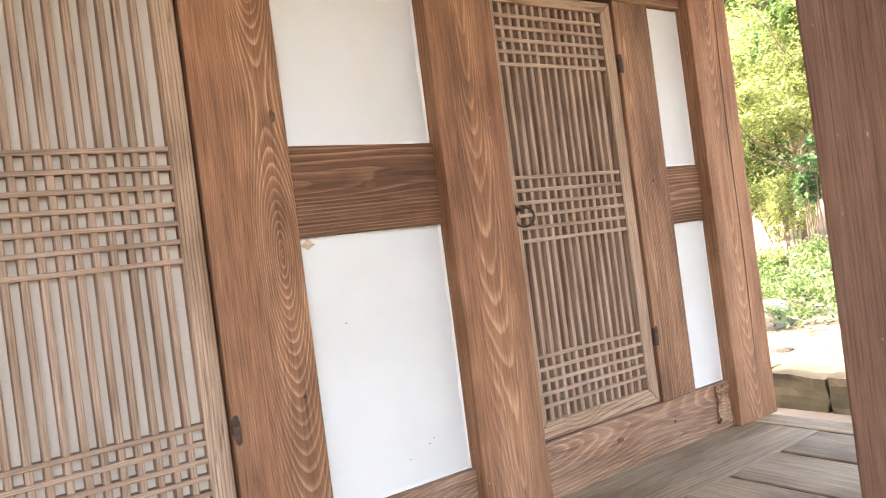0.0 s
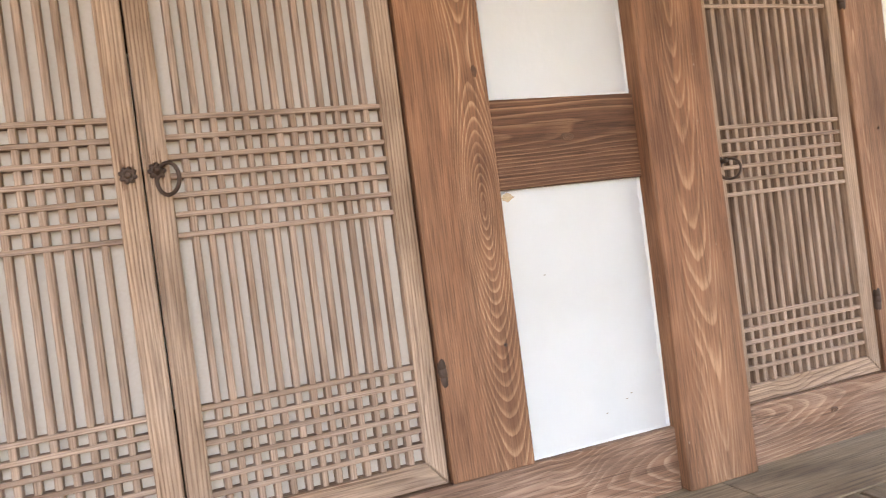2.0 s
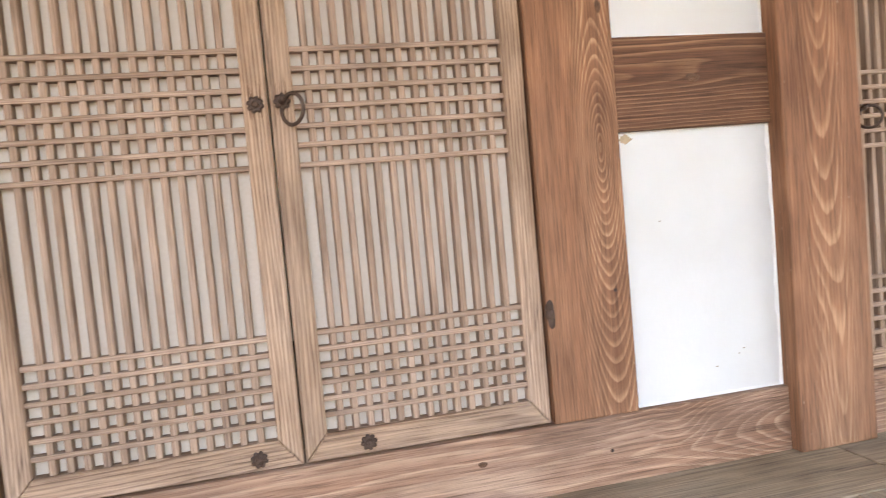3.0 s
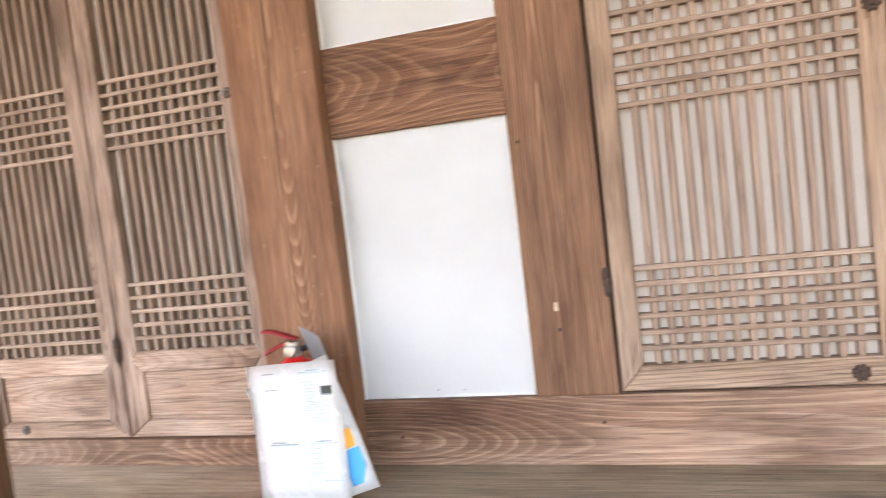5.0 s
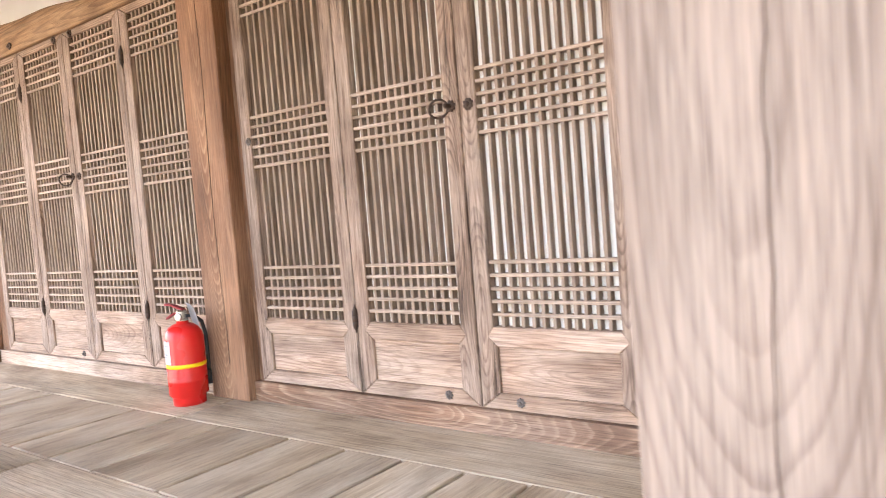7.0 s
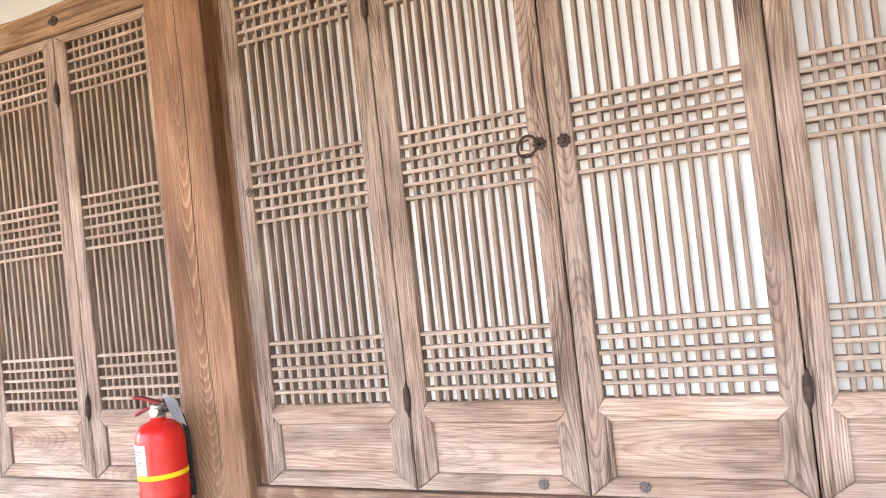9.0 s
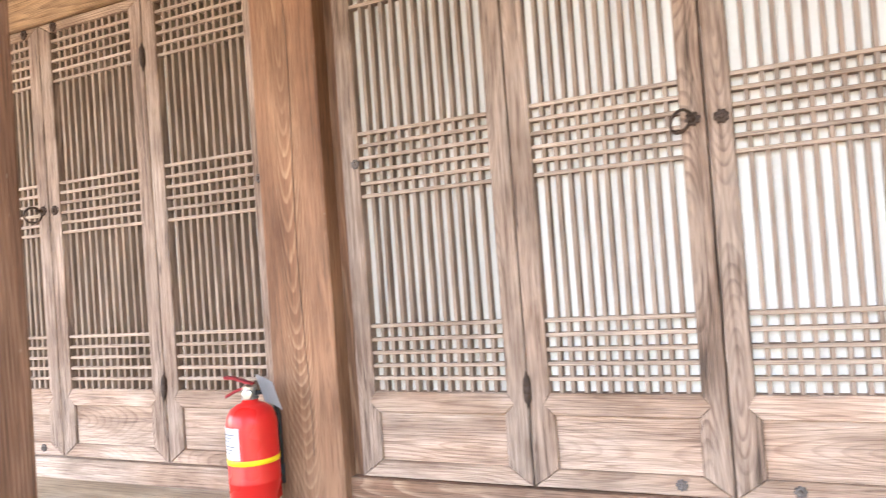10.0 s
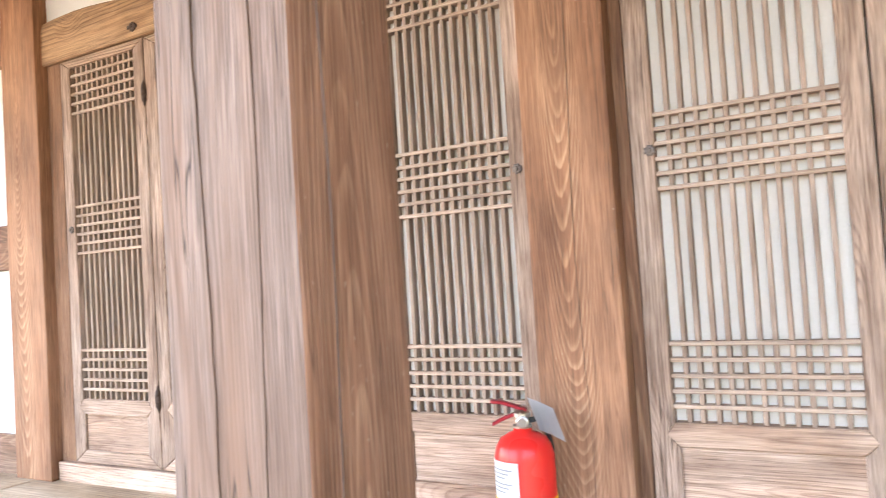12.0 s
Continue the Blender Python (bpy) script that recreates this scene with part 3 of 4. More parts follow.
TOP = 2.30
rail_between("sill", -1.318, 1.1165, FLOOR, SILL, DOOR - 0.012, 0.13, sill_wood)
rail_between("sill", 1.3455, 2.264, FLOOR, SILL, DOOR - 0.012, 0.13, sill_wood)
rail_between("sill", -3.641, -1.559, FLOOR - 0.003, 0.613, DOOR - 0.016, 0.13, sill_wood)
rail_between("sill", -5.956, -3.875, FLOOR - 0.003, 0.613, DOOR - 0.016, 0.13, bleached_wood)
rail_between("sill", -8.6, -6.190, FLOOR, SILL, DOOR - 0.012, 0.13, sill_wood)
for x0, x1, low, high, top in ((-1.318, -0.872, 1.369, 1.590, TOP), (0.699, 1.1165, 1.369, 1.590, TOP), (2.083, 2.264, 1.286, 1.487, 2.048), (-8.6, -6.190, 1.396, 1.588, 2.268)):
    plaster_panel(x0, x1, SILL, low)
    plaster_panel(x0, x1, high, top)
    plaster_edge(x0, x1, SILL)
    plaster_edge(x0, x1, high)
    for z0, z1 in ((SILL, low), (high, top)):
        plaster_side(x0, z0, z1, 1)
        plaster_side(x1, z0, z1, -1)
    rail_between("mid_rail", x0, x1, low, high, DOOR - 0.006, 0.09, dark_beam_wood if x0 > 0 else beam_wood)
jamb(-0.872, -0.680, SILL, TOP, DOOR - 0.010)
jamb(0.484, 0.699, SILL, TOP, DOOR - 0.010, jamb_wood)
jamb(1.909, 2.083, SILL, 2.048, DOOR - 0.010)
jamb(-3.641, -3.609, 0.613, LINTEL, DOOR + 0.012)
jamb(-5.956, -5.872, 0.613, LINTEL, DOOR + 0.004)
rail_between("lintel", -1.318, 1.1165, TOP, TOP + 0.20, DOOR - 0.012, 0.13)
rail_between("lintel", 1.3455, 2.264, 2.048, 2.22, DOOR - 0.012, 0.13)
rail_between("lintel", -8.6, -6.190, 2.268, 2.44, DOOR - 0.012, 0.13)


def log_lintel(x0, x1, rise):
    """A lintel with the log's own uneven upper edge."""
    bm = bmesh.new()
    steps, rows = 24, []
    for i in range(steps + 1):
        s = i / steps
        x = (x1 - x0) * (s - 0.5)
        top = 0.105 + rise * (1 - s) + 0.012 * math.sin(s * 7.0) + 0.008 * math.sin(s * 17.0)
        rows.append([bm.verts.new((x, y, z)) for y, z in ((0, 0.004), (0.006, 0.0), (0.12, 0.0), (0.12, top), (0.03, top), (0.008, top - 0.018), (0, top - 0.05))])
    for a, b in zip(rows, rows[1:]):
        for k in range(7):
            m = (k + 1) % 7
            bm.faces.new((a[k], b[k], b[m], a[m]))
    bm.faces.new(rows[0])
    bm.faces.new(rows[-1][::-1])
    part("lintel", bm, lintel_wood, wall, "orange-brown lintel with an uneven upper edge", place=((x0 + x1) / 2, DOOR - 0.016 - WALL, LINTEL), smooth=False)


log_lintel(-5.956, -3.875, 0.085)
log_lintel(-3.641, -1.559, 0.03)
plaster_panel(-5.956, -3.875, LINTEL + 0.08, EAVE)
plaster_panel(-3.641, -1.559, LINTEL + 0.08, EAVE)
plaster_panel(-1.318, 1.1165, TOP + 0.20, EAVE)
plaster_panel(1.3455, 2.264, 2.22, EAVE)
plaster_panel(-8.6, -6.190, 2.44, EAVE)

# ---- what closes the house behind and above: unseen, added to keep light out ----
tagged(part("wall_back", block(11.2, 0.1, EAVE, 0), plaster, place=(-3.03, 5.0, EAVE / 2)), "unseen plain white back wall, added to close the house", "wall", kind="structure")
tagged(part("wall_east", block(0.08, 3.14, EAVE, 0), plaster, place=(2.44, 3.41, EAVE / 2)), "unseen plain white end wall, added to close the house", "wall", kind="structure")
tagged(part("wall_west", block(0.1, 3.3, EAVE, 0), plaster, place=(-8.66, 3.3, EAVE / 2)), "unseen plain white end wall, added to close the house", "wall", kind="structure")
# Unseen eaves; their depth is set to shade the upper wall.
tagged(part("ceiling", block(13.0, 6.5, 0.16, 0.01), eave_wood, place=(-3.0, 2.40, EAVE + 0.08)), "unseen plain brown timber eaves, added to shade the veranda", "ceiling", kind="structure")
tagged(part("foundation", block(10.9, 3.9, FLOOR - 0.10, 0.01), stone, place=(-3.1, 2.94, (FLOOR - 0.10) / 2)), "stone foundation under the house and veranda", "foundation", kind="structure")


# ---- door furniture ----
def rosette_mesh(radius, material):
    """An eight-petalled stud with a domed head, facing -y."""
    bm = lathe([(radius, 0.0), (radius, 0.003), (radius * 0.75, 0.006), (radius * 0.45, 0.006), (radius * 0.42, 0.010), (radius * 0.25, 0.013), (0.0005, 0.0135)],
               32, lambda a: 0.80 + 0.24 * abs(math.cos(4 * a)) ** 0.7)
    bmesh.ops.rotate(bm, cent=(0, 0, 0), matrix=Matrix.Rotation(radians(90), 3, "X"), verts=bm.verts)
    return mesh_of(bm, "rosette", material)


rosette = rosette_mesh(0.0180, iron)
pale_rosette = rosette_mesh(0.0145, galvanised)


def hinge_mesh():
    """A forged pintle with pointed ends and three knuckles."""
    bm = lathe([(0.001, -0.046), (0.004, -0.034), (0.0085, -0.026), (0.010, -0.010), (0.0085, -0.009), (0.010, -0.008), (0.010, 0.008), (0.0085, 0.009),
                (0.010, 0.010), (0.0085, 0.026), (0.004, 0.034), (0.001, 0.046)], 12)
    bmesh.ops.scale(bm, vec=(1.12, 1.1, 1.10), verts=bm.verts)
    return mesh_of(bm, "hinge", iron, True)


hinge_data = hinge_mesh()


def ring_mesh(radius, thick):
    bm = bmesh.new()
    big, small = 28, 8
    rows = [[bm.verts.new(((radius + thick * math.cos(b)) * math.cos(a), thick * math.sin(b), (radius + thick * math.cos(b)) * math.sin(a)))
             for b in (2 * math.pi * j / small for j in range(small))] for a in (2 * math.pi * i / big for i in range(big))]
    for i in range(big):
        for j in range(small):
            bm.faces.new((rows[i][j], rows[(i + 1) % big][j], rows[(i + 1) % big][(j + 1) % small], rows[i][(j + 1) % small]))
    return mesh_of(bm, "pull_ring", iron, True)


ring_data = ring_mesh(0.0285, 0.0036)
large_ring_data = ring_mesh(0.0325, 0.0042)
eye_data = mesh_of(lathe([(0.006, 0.0), (0.007, 0.006), (0.0045, 0.010), (0.007, 0.018), (0.005, 0.022), (0.001, 0.024)], 12), "ring_eye", iron, True)
bar_cache = {}


def bar_mesh(name, length, wide, deep, axis, material, flare=0.0):
    """A lattice bar with its front edges planed off."""
    key = (name, round(length, 4), deep, flare, material.name)
    if key not in bar_cache:
        h, c = wide / 2, wide * 0.13
        outline = [(-h - flare, deep), (-h, c), (-h + c, 0), (h - c, 0), (h, c), (h + flare, deep)]
        bm = bmesh.new()
        ends = []
        for s in (-length / 2, length / 2):
            ends.append([bm.verts.new((a, d, s) if axis == "z" else (s, d, a)) for a, d in outline])
        for k in range(6):
            m = (k + 1) % 6
            bm.faces.new((ends[0][k], ends[0][m], ends[1][m], ends[1][k]))
        bm.faces.new(ends[0][::-1])
        bm.faces.new(ends[1])
        bar_cache[key] = mesh_of(bm, name, material)
    return bar_cache[key]


# ---- lattice doors ----
def lattice_door(x0, x1, z0, z1, stile, bottom, top, bands, columns, label, group, panel=None, face=DOOR, paper=None, deep=False):
    """A hinged leaf: mitred frame, upright bars over paper, bands of cross bars, and a boarded panel below where panel=(low, high, rail top)."""
    width, height = x1 - x0 - 0.004, z1 - z0
    door = thing("lattice_door", ((x0 + x1) / 2, face, z0), label, "door", group)
    w, thick = width / 2, 0.050

    def frame_piece(name, points, material):
        cx = sum(p[0] for p in points) / len(points)
        cz = sum(p[1] for p in points) / len(points)
        part(name, prism([(x - cx, z - cz) for x, z in points], 0.0, thick, 0.003), material, door, place=(cx, 0, cz))

    bead = 0.010
    if panel:
        low, high, shelf = (v - z0 for v in panel)
        mid = (high + shelf) / 2
        nick = (shelf - high) / 2
        left = [(-w, 0), (-w, height), (-w + stile, height - top), (-w + stile, shelf), (-w + stile - nick * 0.8, mid), (-w + stile + bead, high), (-w + stile + bead, low)]
        right = [(-x, z) for x, z in left[::-1]]
        frame_piece("bottom_rail", [(-w + 0.0015, 0), (w - 0.0015, 0), (w - stile - bead, low - 0.001), (-w + stile + bead, low - 0.001)], bleached_wood)
        frame_piece("mid_rail", [(-w + stile + 0.001, shelf), (-w + stile - nick * 0.8 + 0.001, mid), (-w + stile + bead + 0.001, high),
                                 (w - stile - bead - 0.001, high), (w - stile + nick * 0.8 - 0.001, mid), (w - stile - 0.001, shelf)], bleached_wood)
        part("panel", timber(width - 2 * stile, 0.014, high - low + 0.01, 0.002, 0.001, 4, 0), bleached_wood, door, place=(0, 0.017, (low + high) / 2))
        base = shelf
    else:
        left = [(-w, 0), (-w, height), (-w + stile, height - top), (-w + stile, bottom)]
        right = [(-x, z) for x, z in left[::-1]]
        frame_piece("bottom_rail", [(-w + 0.0015, 0), (w - 0.0015, 0), (w - stile, bottom - 0.001), (-w + stile, bottom - 0.001)], rail_wood)
        base = bottom
    upright_wood = frayed_wood if panel else stile_wood
    frame_piece("stile", left, upright_wood)
    frame_piece("stile", right, upright_wood)
    frame_piece("top_rail", [(-w + 0.0015, height), (-w + stile, height - top + 0.001), (w - stile, height - top + 0.001), (w - 0.0015, height)], rail_wood)
    high = height - top
    inner = width - 2 * stile
    back = 0.0300 if deep else 0.0340
    part("paper", block(inner + 0.008, 0.002, high - base + 0.008, 0), paper or window_paper, door, "off-white mulberry paper", place=(0, back, (base + high) / 2))
    set_in = 0.0085 if deep else 0.0085
    upright = bar_mesh("upright_bar", high - base + 0.006, 0.0142 if deep else 0.0116, back - set_in, "z", aged_bar_wood if deep else bar_wood, 0.0016 if deep else 0.0)
    for k in range(1, columns):
        bend = random.uniform(-0.0012, 0.0012)
        piece("upright_bar", upright, door, (-inner / 2 + inner * k / columns + bend, set_in, (base + high) / 2), (0, random.uniform(-0.1, 0.1), 0))
    cross = bar_mesh("cross_bar", inner + 0.004, 0.0116 if deep else 0.0108, back - 0.0055, "x", aged_slat_wood if deep else slat_wood)
    for first, last, count in bands:
        for k in range(count):
            z = first + (last - first) * (k / max(1, count - 1))
            piece("cross_bar", cross, door, (0, 0.0055, z - z0 + random.uniform(-0.001, 0.001)), (0, random.uniform(-0.12, 0.12), 0))
    return door


def hinge(door, x, z, face=DOOR):
    piece("hinge", hinge_data, door, (x - door.location.x, -0.004 + face - DOOR, z - door.location.z), (0, random.uniform(-4, 4), 0), "rusty forged iron pintle hinge")


def rust(door, x, z):
    """Dark streaks that iron has bled into the wood above and below it."""
    bm = bmesh.new()
    for k in range(7):
        s, low, high, w = random.uniform(-0.014, 0.014), random.uniform(0.02, 0.032), random.uniform(0.022, 0.045), random.uniform(0.0006, 0.0016)
        ring = [(s - w * 0.4, -low), (s + w * 0.4, -low), (s + w, 0.0), (s + w * 0.5, high), (s - w * 0.5, high), (s - w, 0.0)]
        front = [bm.verts.new((a, -0.0006, b)) for a, b in ring]
        back = [bm.verts.new((a, 0.002, b)) for a, b in ring]
        bm.faces.new(front)
        for i in range(6):
            bm.faces.new((front[i], back[i], back[(i + 1) % 6], front[(i + 1) % 6]))
    part("rust_streaks", bm, rust_brown, door, "rust bled into the wood round the stud", place=(x - door.location.x, 0, z - door.location.z))


def stud(door, x, z, data=None, name="stud"):
    return piece(name, data or rosette, door, (x - door.location.x, -0.0005, z - door.location.z), (0, random.uniform(0, 40), 0), "iron stud shaped like a flower")


def ring_pull(door, x, z, side, lean=55, ring=None):
    boss = stud(door, x, z, name="ring_boss")
    piece("ring_eye", eye_data, boss, (0, -0.010, 0), (90, 0, 0))
    piece("pull_ring", ring or ring_data, boss, (side * 0.019, -0.026, -0.020), (0, 0, -side * lean), "rusty iron pull ring")


# double door in the plaster bay
pair = "double lattice door"
pair_label = "tan lattice door with off-white paper, one of a closed pair"
bands = ((0.767 + 0.036, 0.985, 6), (1.348, 1.592, 7), (2.02, 2.20, 5))
left_leaf = lattice_door(-0.676, -0.091, 0.706, 2.297, 0.052, 0.060, 0.06, bands, 14, pair_label, pair, paper=dim_paper, deep=True)
right_leaf = lattice_door(-0.091, 0.480, 0.706, 2.297, 0.050, 0.060, 0.06, bands, 14, pair_label, pair, paper=dim_paper, deep=True)
rust(left_leaf, -0.119, 1.478)
rust(right_leaf, -0.064, 1.482)
stud(left_leaf, -0.119, 1.478, name="boss")
ring_pull(right_leaf, -0.064, 1.482, 1, 50, large_ring_data)
stud(left_leaf, -0.186, 0.732)
stud(right_leaf, 0.049, 0.732)
for z in (0.962, 2.05):
    hinge(left_leaf, -0.684, z)
    hinge(right_leaf, 0.494, z)

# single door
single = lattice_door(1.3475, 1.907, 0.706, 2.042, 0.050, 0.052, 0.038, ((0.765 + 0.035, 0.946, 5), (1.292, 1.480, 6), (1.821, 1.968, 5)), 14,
                      "narrow tan lattice door with brown paper, closed", "single lattice door", paper=brown_paper, deep=True)
ring_pull(single, 1.376, 1.386, 1)
for z in (0.924, 1.837):
    hinge(single, 1.917, z)

# folding doors of four leaves in the two bays
def folding_bay(edges, group, studs):
    leaves = []
    for a, b in zip(edges, edges[1:]):
        x0, x1 = min(a, b), max(a, b)
        leaves.append(lattice_door(x0, x1, 0.615, 2.210, 0.058, 0.05, 0.034, ((0.862 + 0.037, 1.052, 5), (1.435, 1.619, 6), (1.995, 2.145, 5)), 12,
                                   "weathered folding lattice door with paper and a boarded foot", group, panel=(0.665, 0.803, 0.862), paper=worn_paper if len(leaves) in (0, 3) else None))
    for k in (1, 3):
        for z in (0.872, 2.000):
            hinge(leaves[k - 1], edges[k], z)
    ring_pull(leaves[2], edges[2] - 0.030, 1.523, -1)
    stud(leaves[1], edges[2] + 0.034, 1.520, name="boss")
    for k, x, z in studs:
        stud(leaves[k], x, z, pale_rosette)
    return leaves


folding_bay((-1.560, -2.062, -2.584, -3.080, -3.607), "folding doors by the white panel",
            ((0, -1.597, 1.529), (3, -3.558, 1.530), (2, -2.705, 0.642), (1, -2.446, 0.642)))
folding_bay((-3.876, -4.367, -4.885, -5.370, -5.868), "folding doors by the far column",
            ((0, -3.912, 1.530), (2, -4.99, 0.642), (3, -5.83, 1.53)))

# studs on the lintel over the far folding doors
for x, z in ((-4.33, 2.255), (-5.40, 2.250), (-4.80, 2.192), (-4.96, 2.192)):
    latch = thing("door_latch", (x, DOOR - 0.0165 if z > 2.21 else DOOR - 0.001, z), "small dark iron latch stud above the doors", "latch", "latch studs")
    piece("stud", rosette, latch)
    part("tongue", block(0.05 if z > 2.21 else 0.018, 0.008, 0.014 if z > 2.21 else 0.03, 0.003), iron, latch, place=(0, -0.004, 0))

# broken corner of the plaster, bare clay beneath
chip = bmesh.new()
hub = chip.verts.new((0, -0.003, 0))
rim = [chip.verts.new((0.021 * math.cos(a) * (0.7 + 0.5 * random.random()), 0.003, 0.014 * math.sin(a) * (0.6 + 0.6 * random.random()))) for a in (2 * math.pi * i / 16 for i in range(16))]
for i in range(16):
    chip.faces.new((hub, rim[i], rim[(i + 1) % 16]))
part("plaster_chip", chip, bare_clay, wall, "bare tan clay where plaster broke off", place=(0.724, -0.002, 1.352))
for x, z in ((0.995, 0.80), (1.01, 0.812), (0.93, 0.775), (0.80, 1.15), (-1.05, 0.72), (-1.12, 0.722)):
    fleck = bmesh.new()
    bmesh.ops.create_circle(fleck, cap_ends=True, segments=7, radius=0.0017)
    bmesh.ops.rotate(fleck, cent=(0, 0, 0), matrix=Matrix.Rotation(radians(90), 3, "X"), verts=fleck.verts)
    bmesh.ops.scale(fleck, vec=(1.8 + random.random(), 1, 0.7), verts=fleck.verts)
    part("plaster_pit", fleck, bare_clay, wall, place=(x, -0.0030, z))


def knot(x, front, z, wide, high):
    """A branch knot, a little proud of the planed face: rings of darker wood about a dark heart."""
    bm = bmesh.new()
    last = None
    for size, lift in ((1.0, 0.0006), (0.72, -0.0010), (0.66, -0.0004), (0.36, -0.0014), (0.30, -0.0004)):
        ring = [bm.verts.new((wide * size * math.cos(a) * (1 + 0.12 * math.sin(3 * a + x)), lift, high * size * math.sin(a) * (1 + 0.10 * math.cos(2 * a + z))))
                for a in (2 * math.pi * i / 20 for i in range(20))]
        if last:
            for i in range(20):
                bm.faces.new((last[i], last[(i + 1) % 20], ring[(i + 1) % 20], ring[i]))
        last = ring
    bm.faces.new(last)
    part("knot", bm, knot_wood, wall, "dark branch knot", place=(x, front - WALL, z))


knot_wood = plain("knot_wood", (0.095, 0.046, 0.024), 0.7, 0.0, 0.45, 260.0, 0.6)
for x, front, z, wide, high in ((0.905, DOOR - 0.0062, 1.487, 0.020, 0.012), (0.668, DOOR - 0.0102, 1.66, 0.008, 0.016), (1.68, DOOR - 0.0122, 0.635, 0.016, 0.010),
                                (0.30, DOOR - 0.0122, 0.640, 0.012, 0.008), (-1.02, DOOR - 0.0062, 1.50, 0.010, 0.007)):
    knot(x, front, z, wide, high)

# splintered end of the sill by the end column
chewed = block(0.075, 0.016, 0.125, 0.0)
bmesh.ops.subdivide_edges(chewed, edges=chewed.edges[:], cuts=7, use_grid_fill=True)
for v in chewed.verts:
    v.co += Vector((0.010 * noise.noise(v.co * 38.0), 0.012 * noise.noise(Vector((v.co.x * 70, 3.0, v.co.z * 30))), 0.010 * noise.noise(v.co * 45.0 + Vector((5, 0, 0)))))
part("splintered_end", chewed, sill_wood, wall, "splintered, gnawed end of the sill", place=(2.215, DOOR - 0.014 - WALL, 0.632))

# iron nail heads along the sills and the far jambs
nail = mesh_of(lathe([(0.0045, 0.0), (0.0042, 0.0015), (0.002, 0.0028), (0.0004, 0.003)], 9), "nail_head", iron, True)
for x, z in ((0.06, 0.60), (0.62, 0.62), (-1.22, 0.61), (-0.72, 0.64), (1.95, 0.63)):
    piece("nail_head", nail, wall, (x, DOOR - 0.0130 - WALL, z), (90, 0, 0))
for x, z in ((-0.85, 1.30), (-0.80, 0.86), (0.66, 1.00), (2.00, 1.44)):
    piece("nail_head", nail, wall, (x, DOOR - 0.0112 - WALL, z), (90, 0, 0))


